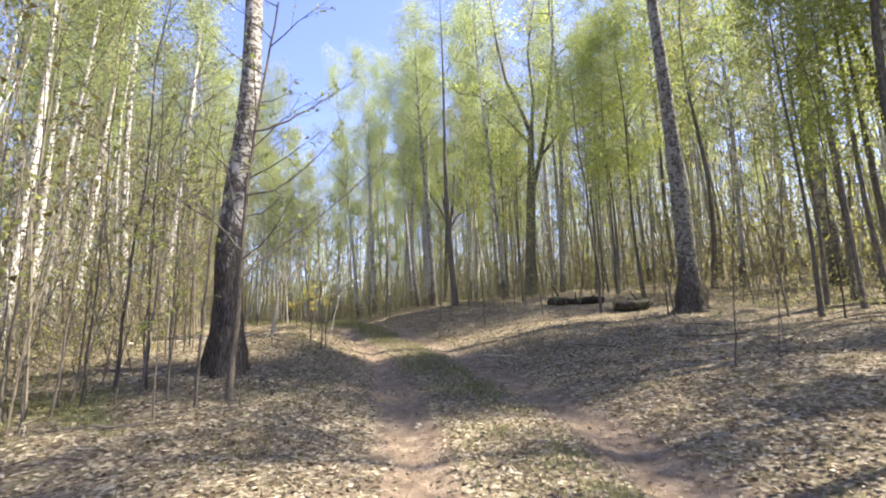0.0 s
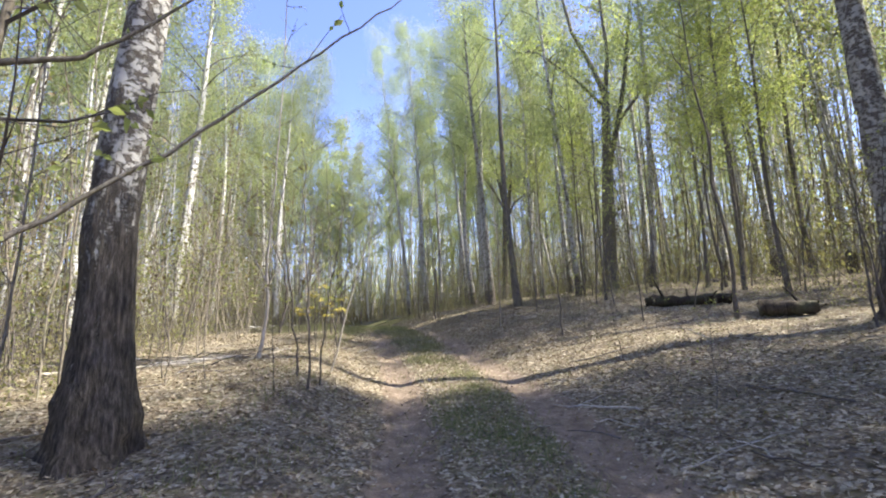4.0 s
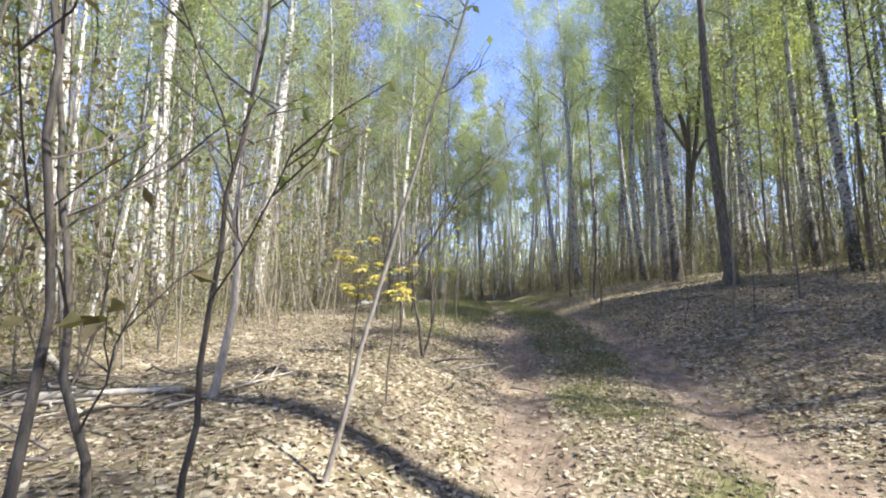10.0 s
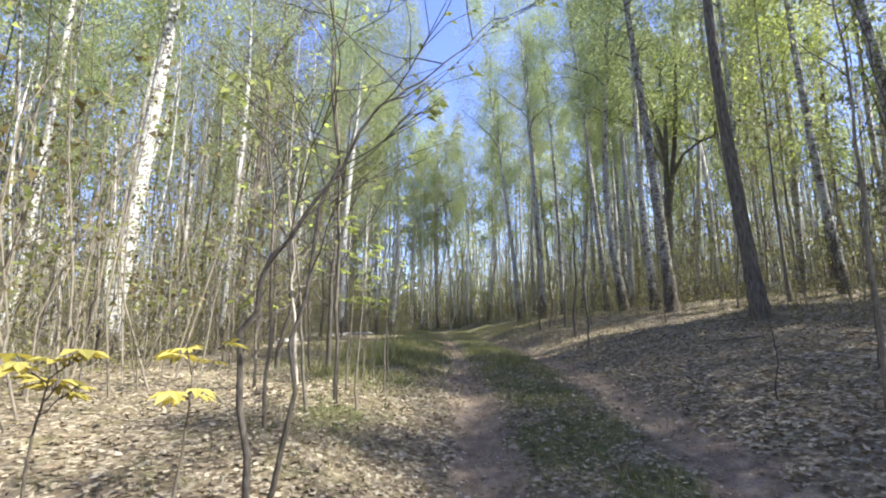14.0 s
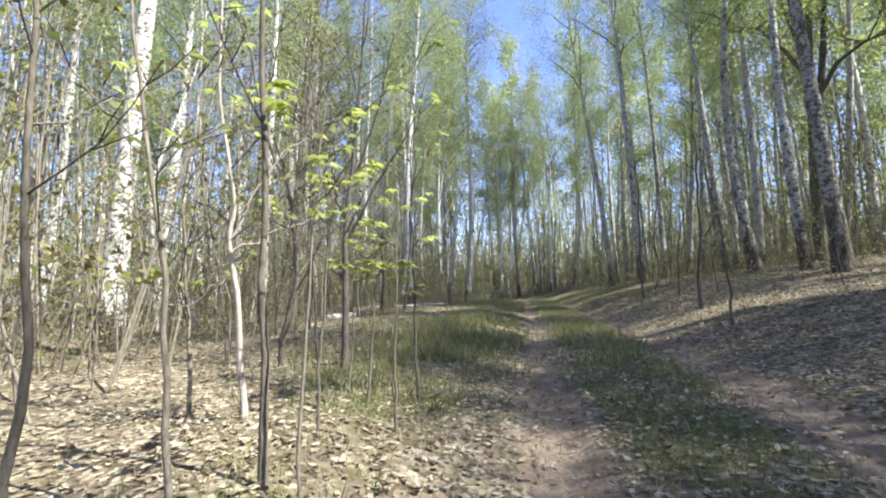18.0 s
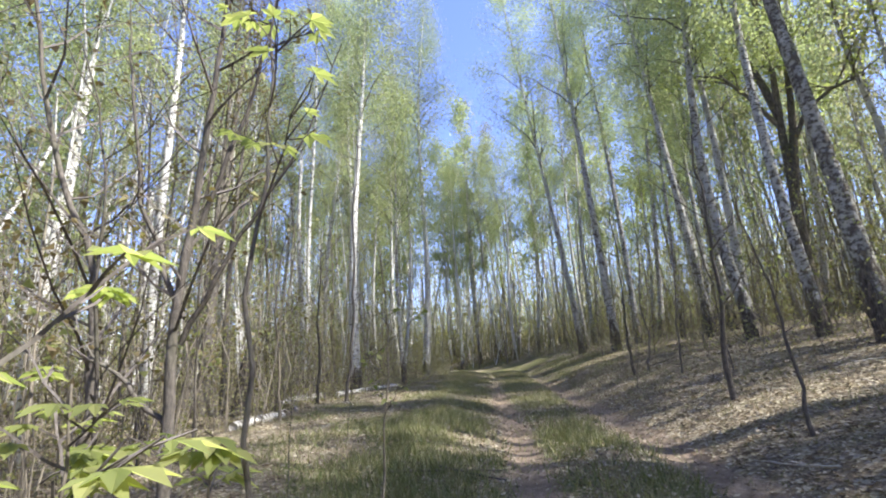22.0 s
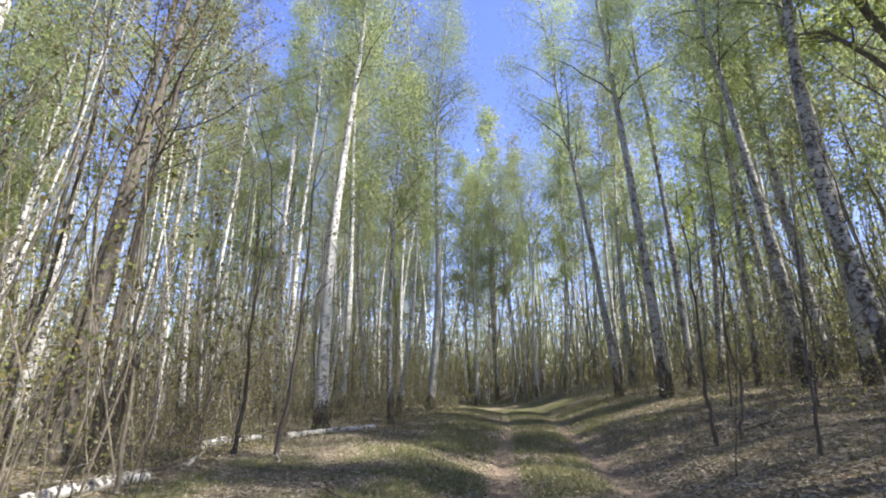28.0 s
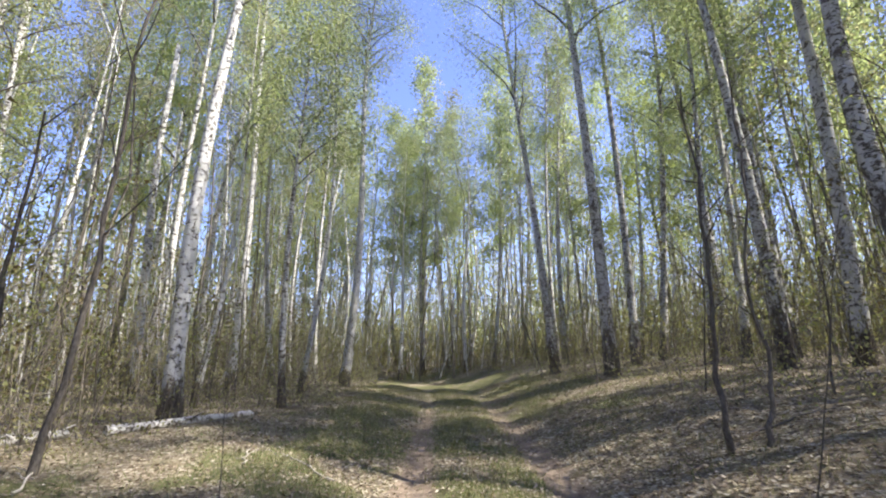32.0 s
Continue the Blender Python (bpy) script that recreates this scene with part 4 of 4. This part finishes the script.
for gx0 in np.arange(-32, 30, 3.1):
    for gy0 in np.arange(-6, 66, 3.1):
        x, y = gx0 + rng.uniform(-1.4, 1.4), gy0 + rng.uniform(-1.4, 1.4)
        u = x - track_x(y)
        pick, turn, scale, lean = rng.integers(0, 8), rng.uniform(0, 6.28), rng.uniform(0.8, 1.12), rng.normal(size=2) * 0.03
        if ((-7.2 if y < 32 else -5.2) < u < 4.6 and y < 52) or not apart(x, y, 1.6) or (y < 16 and -7.5 < u < 0) or (y < 23 and 0 < u < 6.5) or (7 < y < 18 and 0 < u < 9.5) or (8 < y < 14 and 0 < u < 15) or (12 < y < 15.2 and 0 < u < 22) or (24.6 < y < 26.4 and 0 < u < 15):
            continue
        if rng.random() < (0.6 if abs(u) > 26 else (0.4 if y < 20 else 0.55) if u > 8 and 8 < y < 50 else 0):
            continue
        if u > 0 and pick > 5 and rng.random() < 0.7:
            pick = pick - 3
        elif u > 0 and pick < 3 and rng.random() < 0.5:
            pick = 3 + pick
        elif u < 0 and pick > 3 and rng.random() < 0.6:
            pick = pick - 4
        near = abs(u) < 15 and y < 52
        scale *= 1.15 if y > 30 else 1.0
        kind, meshes = (MODELS if near else FAR_MODELS)[pick]
        put_copy("oak_tree" if kind == "oak" else "birch_tree", meshes, ("trunk", "crown"), x, y, turn, scale, lean, WORDS[kind][0], WORDS[kind][1], "forest trees", ("near" if near else "far", pick))

for q in range(390):
    y = rng.uniform(0.5, 62)
    side = 1 if rng.random() < 0.36 else -1
    u = side * (2.6 + rng.exponential(7.0)) if side < 0 else 3.2 + rng.exponential(9.0)
    x = float(track_x(y)) + u
    pick, turn, scale, lean = rng.integers(0, 8), rng.uniform(0, 6.28), rng.uniform(0.7, 1.2), rng.normal(size=2) * 0.07
    if (side < 0 and u > -5.5) or (side < 0 and 16 < y < 28 and rng.random() < 0.45) or not apart(x, y, 0.5) or (side > 0 and y < 15 and u < 7):
        continue
    put_copy("sapling", STEMS[pick], ("stem", "crown"), x, y, turn, scale, lean, "thin understorey stem with a few opening leaves", "sapling", "understorey", ("stem", pick))


for q in range(30):
    x, y = (rng.uniform(-7.0, -3.6), rng.uniform(5.2, 10.8)) if q < 16 else (rng.uniform(-6.8, -3.0), rng.uniform(3.4, 6.6))
    pick = int(rng.integers(0, 8))
    put_copy("sapling", STEMS[pick], ("stem", "crown"), x, y, rng.uniform(0, 6.28), rng.uniform(0.6, 1.0), rng.normal(size=2) * 0.06, "thin understorey stem with a few opening leaves", "sapling", "understorey", ("stem", pick))
for q in range(30):
    y = rng.uniform(13, 48)
    x, pick = float(track_x(y)) + rng.uniform(9.5, 26), int(rng.choice((0, 2, 2, 4)))
    if apart(x, y, 1.0) and not 11.8 < y < 15.2:
        put_copy("birch_tree", FAR_MODELS[pick][1], ("trunk", "crown"), x, y, rng.uniform(0, 6.28), rng.uniform(0.8, 1.05), rng.normal(size=2) * 0.04, "slender pale birch in the crowded wood", "birch", "forest trees", ("slim", pick))

# Oaks added right of the track, mostly out of view, to shade the ground.
put_copy("oak_tree", MODELS[7][1], ("trunk", "crown"), 9.6, 10.1, 4.0, 1.1, (0.02, 0.02), WORDS["oak"][0], "oak", "forest trees", ("near", 7))
put_copy("oak_tree", MODELS[7][1], ("trunk", "crown"), 6.2, 17.0, 1.0, 0.85, (0.02, 0.02), WORDS["oak"][0], "oak", "forest trees", ("near", 7))
for x, y in ((9.3, 16.4), (8.4, 7.8), (7.2, 6.6), (9.4, 9.9), (11.0, 9.6), (12.0, 6.9), (9.3, 8.9), (11.4, 8.4), (10.4, 7.6)):
    put_copy("oak_tree", MODELS[6][1], ("trunk", "crown"), x, y, rng.uniform(0, 6.28), 0.95, (0.02, 0.02), WORDS["oak"][0], "oak", "forest trees", ("near", 6))
# Small oaks added so that their short shadows darken the bank, not the track.
for x, y, scale in ((7.1, 9.1, 0.66), (8.2, 10.3, 0.75), (8.1, 9.3, 0.72), (9.4, 11.0, 0.95), (9.0, 9.7, 0.9), (3.4, 29.4, 0.8), (4.6, 30.4, 0.9)):
    put_copy("oak_tree", MODELS[7][1], ("trunk", "crown"), x, y, rng.uniform(0, 6.28), scale, (0.02, 0.02), "low bushy young oak with fresh leaves, added on the bank for its shade", "oak", "forest trees", ("near", 7))
# A row of oaks added to shade the track; x limits how far shadows reach.
for y in np.arange(16.0, 21.0, 1.5):
    pick = int(rng.integers(6, 8))
    x = (9.7 if pick == 6 else 6.4) + rng.uniform(-0.3, 0.5)
    put_copy("oak_tree", MODELS[pick][1], ("trunk", "crown"), x, y, rng.uniform(0, 6.28), 1.0 if pick == 6 else 0.9, (0.02, 0.02), WORDS["oak"][0], "oak", "forest trees", ("near", pick))
# Tall birches added on the right to throw shade across to the left verge.
for x, y in ((8.8, 20.2), (7.9, 21.6), (9.2, 8.4)):
    put_copy("birch_tree", MODELS[3][1], ("trunk", "crown"), x, y, rng.uniform(0, 6.28), 0.95, (0.0, 0.0), WORDS["grey_birch"][0], "birch", "forest trees", ("near", 3))


# ---- the thicket of thin stems under the trees ----
def thicket(count, seed):
    rng = np.random.default_rng(seed)
    stems, leaf_at, bud_at = [], [], []
    for q in range(count):
        y = rng.uniform(-4, 70)
        side = -1 if rng.random() < 0.62 else 1
        u = -(4.6 if y < 20 else 5.8) - rng.exponential(9.0) if side < 0 else 6.0 + rng.exponential(11.0)
        if y > 50:
            u = rng.uniform(-28, 28)
        if y < 22 and side > 0 and u < 9:
            u += 4
        x = float(track_x(y)) + u
        h = rng.uniform(1.2, 5.5)
        p = bent(h, rng.normal(size=2) * 0.1, 2.0, rng, 5) + (x, y, float(ground_z(x, y)) - 0.05)
        stems.append(tube(p, np.linspace(0.005 + 0.0028 * h, 0.003, 5), 3))
        for _ in range(3):
            a = rng.uniform(0, 6.28)
            twig = limb(along(p, rng.uniform(0.35, 0.95)), np.array((math.cos(a), math.sin(a), 0.9)), rng.uniform(0.3, 0.9), 0.0, rng, 3)
            stems.append(tube(twig, np.linspace(0.005, 0.002, 3), 3))
            for _ in range(11):
                (leaf_at if rng.random() < 0.5 else bud_at).append(along(twig, rng.uniform(0.3, 1)) + rng.normal(size=3) * 0.08)
    leaf_at, bud_at = np.array(leaf_at), np.array(bud_at)
    for name, me, label in (("undergrowth_stems", mesh_of("undergrowth_stems", *joined(stems), YOUNG), "countless thin brown stems of the undergrowth"),
                            ("undergrowth_leaves", layered("undergrowth_leaves", [(*flakes(leaf_at, rng.normal(size=leaf_at.shape), rng.uniform(0.04, 0.09, len(leaf_at)), rng), BUSH_LEAF), (*flakes(bud_at, rng.normal(size=bud_at.shape), rng.uniform(0.04, 0.1, len(bud_at)), rng), BUD_LEAF)]), "opening leaves of the undergrowth")):
        tagged(new(name, me), label, "undergrowth", kind="stuff")


thicket(3400, 81)


for x, y, turn, scale in ((3.3, 19.6, 1.2, 0.7), (5.2, 20.6, 0.9, 0.8), (3.0, 21.6, 3.9, 0.85), (1.9, 25.4, 1.0, 0.8), (3.6, 22.6, 4.7, 0.75), (6.4, 18.4, 2.0, 0.8)):
    put_copy("oak_tree", MODELS[8][1], ("trunk", "crown"), x, y, turn, scale, (0.02, -0.02), "slim young oak with sparse new leaves on the bank", "oak", "forest trees", ("tree", 8))


# ---- far woods, all round ----
def far_woods(seed):
    rng = np.random.default_rng(seed)
    white, dark, at = [], [], []
    for q in range(1500):
        a = rng.uniform(0, 2 * np.pi)
        d = rng.uniform(34, 125)
        x, y = -6 + d * math.cos(a), 28 + d * math.sin(a)
        u = x - float(track_x(y))
        if (abs(u) < 4 and y < 50) or (-32 < x < 30 and -6 < y < 66):
            continue
        h = rng.uniform(17, 26)
        p = bent(h, rng.normal(size=2) * 0.03, 1.0, rng, 6)
        p += (x, y, float(ground_z(x, y)) - 0.1)
        (white if rng.random() < 0.68 else dark).append(tube(p, np.linspace(rng.uniform(0.08, 0.17), 0.03, 6), 5))
        m = 330 if y > 20 else 110
        c = np.stack([along(p, s) for s in rng.uniform(0.06, 1.0, m)])
        at.append(c + rng.normal(size=(m, 3)) * (1.2, 1.2, 0.8))
    at = np.concatenate(at)
    for q in range(1500):
        x, y = rng.uniform(-34, 30), rng.uniform(8, 72)
        u = x - float(track_x(y))
        if abs(u) < 8 + 5 * (u > 0) and y < 50:
            continue
        p = bent(rng.uniform(5, 15), rng.normal(size=2) * 0.05, 1.6, rng, 5) + (x, y, float(ground_z(x, y)) - 0.1)
        (white if rng.random() < 0.62 else dark).append(tube(p, np.linspace(rng.uniform(0.025, 0.065), 0.015, 5), 4))
    low, wide = [], []
    while len(low) < 350000:
        a, d = rng.uniform(0, 2 * np.pi, 4000), rng.uniform(13, 95, 4000)
        x, y = -6 + d * np.cos(a), 26 + d * np.sin(a)
        u = x - track_x(y)
        ok = (y > -5) * (np.abs(u) > 9 + 60 * (y < 24) * (u > 0) * (u < 12)) | (y > -5) & (y > 50)
        x, y, d = x[ok], y[ok], d[ok]
        low += list(np.stack([x, y, ground_z(x, y) + rng.exponential(3.2, len(x))], 1))
        wide += list(0.0054 * d * rng.uniform(0.5, 1.3, len(d)) + 0.03)
    low, wide = np.array(low), np.array(wide)
    up = low[:, 2] - ground_z(low[:, 0], low[:, 1]) > rng.uniform(0.5, 4.0, len(low))
    brush = layered("far_brush", [(*flakes(low[k], rng.normal(size=(k.sum(), 3)) * (1, 1, 2.6), wide[k] * 1.7, rng, 0.14), mat) for k, mat in ((~up, BRUSH), (up, VEIL_LEAF))])
    tagged(new("far_brush", brush), "olive-brown brush closing the woods near the ground", "brush", kind="stuff")
    for name, me, label in (("far_birch_trunks", mesh_of("far_birch_trunks", *joined(white), BIRCH), "pale slim trunks crowding the woods far off"),
                            ("far_dark_trunks", mesh_of("far_dark_trunks", *joined(dark), OAK), "dark trunks of the woods far off"),
                            ("far_foliage", mesh_of("far_foliage", *flakes(at, rng.normal(size=at.shape), rng.uniform(0.18, 0.36, len(at)), rng), BIRCH_LEAF, False), "green veil of young leaves on the far woods")):
        tagged(new(name, me), label, "woods", kind="stuff")


far_woods(31)


# ---- low brush at the foot of the trees ----
def near_brush(count, seed):
    rng = np.random.default_rng(seed)
    y = rng.uniform(-2, 56, count)
    left = rng.random(count) < 0.62
    u = np.where(left, -np.interp(y, (0, 6, 12, 18, 24, 40), (4.6, 5.0, 5.4, 6.0, 6.2, 3.2)) - rng.exponential(5.0, count), np.interp(y, (0, 17, 22, 30, 56), (7.6, 7.6, 5.2, 4.2, 2.4)) + rng.exponential(6.0, count))
    x = track_x(y) + u
    patch = 0.55 + 0.45 * np.sin(0.9 * x + 1.3 * np.sin(0.7 * y)) * np.sin(0.8 * y + 1.1 * np.sin(0.6 * x))
    k = rng.random(count) < 0.2 + 0.8 * patch
    x, y = x[k], y[k]
    at = np.stack([x, y, ground_z(x, y) + np.minimum(np.where(rng.random(len(x)) < 0.5, rng.exponential(0.5, len(x)), rng.exponential(1.9, len(x))), 6.5)], 1)
    kind = rng.random(len(x))
    layers = []
    for low, high, lift, long, wide, mat in ((0.0, 0.26, 0.4, (0.12, 0.5), 0.011, TWIG), (0.26, 0.29, 0.2, (0.15, 0.5), 0.012, DEAD), (0.29, 0.41, 0.2, (0.02, 0.05), 0.4, BUD_LEAF), (0.41, 1.0, 0.2, (0.02, 0.06), 0.4, VEIL_LEAF)):
        q = (kind >= low) & (kind < high)
        n = int(q.sum())
        layers.append((*flakes(at[q], rng.normal(size=(n, 3)) * 0.5 + (0, 0, lift), rng.uniform(*long, n), rng, wide), mat))
    tagged(new("low_brush", layered("low_brush", layers)), "tangled low brush of brown twigs and opening buds", "brush", kind="stuff")


near_brush(460000, 33)


# ---- fallen wood ----
def log(name, a, b, radius, mat, seed, label, stubs=3):
    rng = np.random.default_rng(seed)
    k = 12
    s = np.linspace(0, 1, k)
    x, y = a[0] + (b[0] - a[0]) * s, a[1] + (b[1] - a[1]) * s
    off = np.cumsum(rng.normal(size=k)) * radius * 0.12
    x = x + off
    r = radius * np.linspace(1.1, 0.75, k) * rng.uniform(0.9, 1.1, k)
    z = ground_z(x, y)
    z = np.polyval(np.polyfit(s, z, 2), s) + radius * 0.7
    p = np.stack([x, y, z], 1)
    v, f = tube(p, r, 12, 0.05)
    if mat is ROTTEN:
        v = v + rng.normal(size=v.shape) * radius * 0.13
        v[:, 2] += radius * 0.35 * np.sin(np.repeat(np.cumsum(rng.normal(size=k) * 0.9), 12))
    ends = np.array([[0, 3, 6, 9], [0, 1, 2, 3], [3, 4, 5, 6], [6, 7, 8, 9], [9, 10, 11, 0]])
    f = np.concatenate([f, ends, ends[:, ::-1] + len(v) - 12])
    mid = p[k // 2]
    ob = tagged(new(name), label, "log")
    ob.location = mid
    part("trunk", mesh_of("trunk", v - mid, f, mat), ob)
    for q in range(stubs):
        c = along(p, rng.uniform(0.15, 0.9))
        w2 = rng.normal(size=3) * (1, 1, 0.4) + (0, 0, 0.5)
        w2 /= np.linalg.norm(w2)
        part("stub", mesh_of("stub", *tube(limb(c - mid, w2, radius * rng.uniform(2, 5), 0.1, rng, 4), np.linspace(radius * 0.3, radius * 0.1, 4), 6), mat), ob)
    return ob


log("fallen_birch", (-10.95, 23.9), (-11.15, 25.4), 0.085, LOG_BIRCH, 61, "short broken length of fallen white birch", stubs=1)
log("fallen_birch", (-13.4, 27.8), (-13.25, 29.5), 0.09, LOG_BIRCH, 62, "broken length of fallen white birch among the stems", stubs=2)
log("fallen_birch", (-13.1, 29.9), (-12.4, 32.4), 0.08, LOG_BIRCH, 68, "broken length of fallen white birch among the stems", stubs=2)
log("fallen_branch", (-11.4, 26.1), (-12.6, 27.4), 0.035, DEAD, 69, "thin pale branch lying in the grass", stubs=2)
log("rotten_log", (3.65, 16.65), (5.0, 15.55), 0.135, ROTTEN, 63, "dark rotten log lying on the bank")
log("rotten_log", (4.95, 13.88), (5.75, 13.4), 0.145, ROTTEN, 64, "dark rotten log lying on the bank")
log("fallen_branch", (-5.6, 11.2), (-4.4, 11.7), 0.032, DEAD, 65, "pale barkless branch lying on dead leaves", stubs=2)
log("fallen_branch", (-6.6, 10.2), (-4.9, 11.4), 0.02, DEAD, 66, "thin dead branch on the leafy ground", stubs=2)
log("fallen_branch", (-7.6, 12.4), (-6.2, 11.9), 0.035, DEAD, 67, "thin dead branch on the leafy ground", stubs=2)


# ---- low shoots on the bank, and a heap of dead twigs ----
rng = np.random.default_rng(17)
for q in range(80):
    y = rng.uniform(6, 36)
    u = rng.uniform(1.9, 9.0) if q < 70 else -rng.uniform(2.4, 5.5)
    x = float(track_x(y)) + u
    pick = int(rng.integers(0, 8))
    put_copy("seedling", STEMS[pick], ("stem", "crown"), x, y, rng.uniform(0, 6.28), rng.uniform(0.2, 0.42), rng.normal(size=2) * 0.12, "low bare shoot growing through the dead leaves", "seedling", "shoots on the forest floor", ("shoot", pick))


def twig_heap(x, y, wide, count, seed):
    rng = np.random.default_rng(seed)
    ob = thing("twig_heap", x, y, "loose heap of grey dead twigs on the leafy ground", "brushwood")
    for q in range(count):
        a, c = rng.uniform(0, 6.28), rng.normal(size=2) * wide * (1, 0.5)
        foot = np.array((c[0], c[1], float(ground_z(x + c[0], y + c[1]) - ground_z(x, y)) + rng.uniform(0.0, 0.12)))
        line = limb(foot, np.array((math.cos(a), math.sin(a), rng.uniform(-0.05, 0.2))), rng.uniform(0.4, 1.4), 0.0, rng, 6, 0.2)
        part("twig", mesh_of("twig", *tube(line, np.linspace(rng.uniform(0.006, 0.016), 0.003, 6), 5), (DEAD, TWIG, YOUNG)[q % 3]), ob)


twig_heap(-5.2, 10.9, 0.7, 26, 91)
twig_heap(-6.6, 11.6, 0.7, 18, 92)
twig_heap(-2.9, 14.1, 0.3, 6, 93)
twig_heap(-12.2, 25.0, 0.8, 16, 94)
twig_heap(1.6, 8.6, 0.8, 5, 95)
twig_heap(3.2, 11.2, 0.9, 7, 96)


def stick(x, y, length, radius, turn, seed):
    """A dead stick with a few side twigs, flat on the leaves."""
    rng = np.random.default_rng(seed)
    s = np.linspace(-0.5, 0.5, 8)
    px, py = x + s * length * math.cos(turn) + rng.normal(size=8) * 0.02, y + s * length * math.sin(turn) + rng.normal(size=8) * 0.02
    p = np.stack([px - x, py - y, ground_z(px, py) - float(ground_z(x, y)) + radius + 0.012], 1)
    ob = thing("fallen_stick", x, y, "dry grey stick lying on the dead leaves", "stick", "sticks on the forest floor")
    mat = (DEAD, TWIG, YOUNG)[seed % 3]
    part("shaft", mesh_of("shaft", *tube(p, np.linspace(radius, radius * 0.4, 8), 6), mat), ob)
    for _ in range(2):
        a = turn + rng.choice((-1, 1)) * rng.uniform(0.4, 0.9)
        line = limb(along(p, rng.uniform(0.3, 0.8)), np.array((math.cos(a), math.sin(a), 0.15)), length * rng.uniform(0.15, 0.4), 0.0, rng, 4, 0.15)
        part("side_twig", mesh_of("side_twig", *tube(line, np.linspace(radius * 0.5, radius * 0.2, 4), 5), mat), ob)


rng = np.random.default_rng(19)
for q in range(64):
    y = rng.uniform(3.5, 31)
    u = rng.uniform(1.5, 5.5) if q % 2 else -rng.uniform(1.5, 5.0)
    stick(float(track_x(y)) + u, y, rng.uniform(0.35, 1.3), rng.uniform(0.006, 0.016), rng.uniform(0, 3.14), 700 + q)


# ---- leaves and grass on the ground ----
def scatter(count, seed, keep):
    rng = np.random.default_rng(seed)
    y = rng.uniform(0.3, 44, count)
    u = rng.normal(size=count) * 3.4
    x = track_x(y) + u
    k = rng.random(count) < keep(x, y, u)
    return x[k], y[k], rng


def floor_leaves():
    x, y, rng = scatter(310000, 71, lambda x, y, u: np.clip(1 - 0.93 * soil_share(x, y) - 0.4 * turf_share(x, y), 0.04, 1))
    n = len(x)
    at = np.stack([x, y, ground_z(x, y) + rng.uniform(0.004, 0.025, n)], 1)
    a = rng.uniform(0, 6.28, n)
    v, f = blades(at, np.stack([np.cos(a), np.sin(a), rng.normal(size=n) * 0.25], 1), rng.uniform(0.022, 0.07, n), rng, -0.05, 0.62)
    v = v.reshape(-1, 4, 3)
    v[:, (1, 3), 2] = at[:, None, 2] + np.clip((v[:, (1, 3), 2] - at[:, None, 2]) * 0.5, -0.006, 0.03)
    v[:, 2, 2] = np.maximum(v[:, 2, 2], at[:, 2])
    tagged(new("fallen_leaves", mesh_of("fallen_leaves", v.reshape(-1, 3), f, LITTER, False)), "dry tan leaves strewn over the forest floor", "leaf litter", kind="stuff")


def floor_grass():
    x, y, rng = scatter(640000, 72, lambda x, y, u: np.clip(turf_share(x, y) * (1 - soil_share(x, y)) * 0.9 - 0.05, 0.05 * (0.5 + 0.5 * np.sin(1.7 * x + y) * np.sin(1.4 * y - x)), 1))
    n = len(x)
    at = np.stack([x, y, ground_z(x, y) - 0.005], 1)
    v, f = flakes(at, rng.normal(size=(n, 3)) * 0.5 + (0, 0, 1), rng.uniform(0.04, 0.13, n) * (1 + 0.6 * (np.hypot((x + 6.5) / 3, (y - 21.5) / 4.5) < 1)), rng, 0.035)
    tagged(new("grass", mesh_of("grass", v, f, GRASS, False)), "sparse spring grass on the track's middle and verges", "grass", kind="stuff")


floor_leaves()
floor_grass()
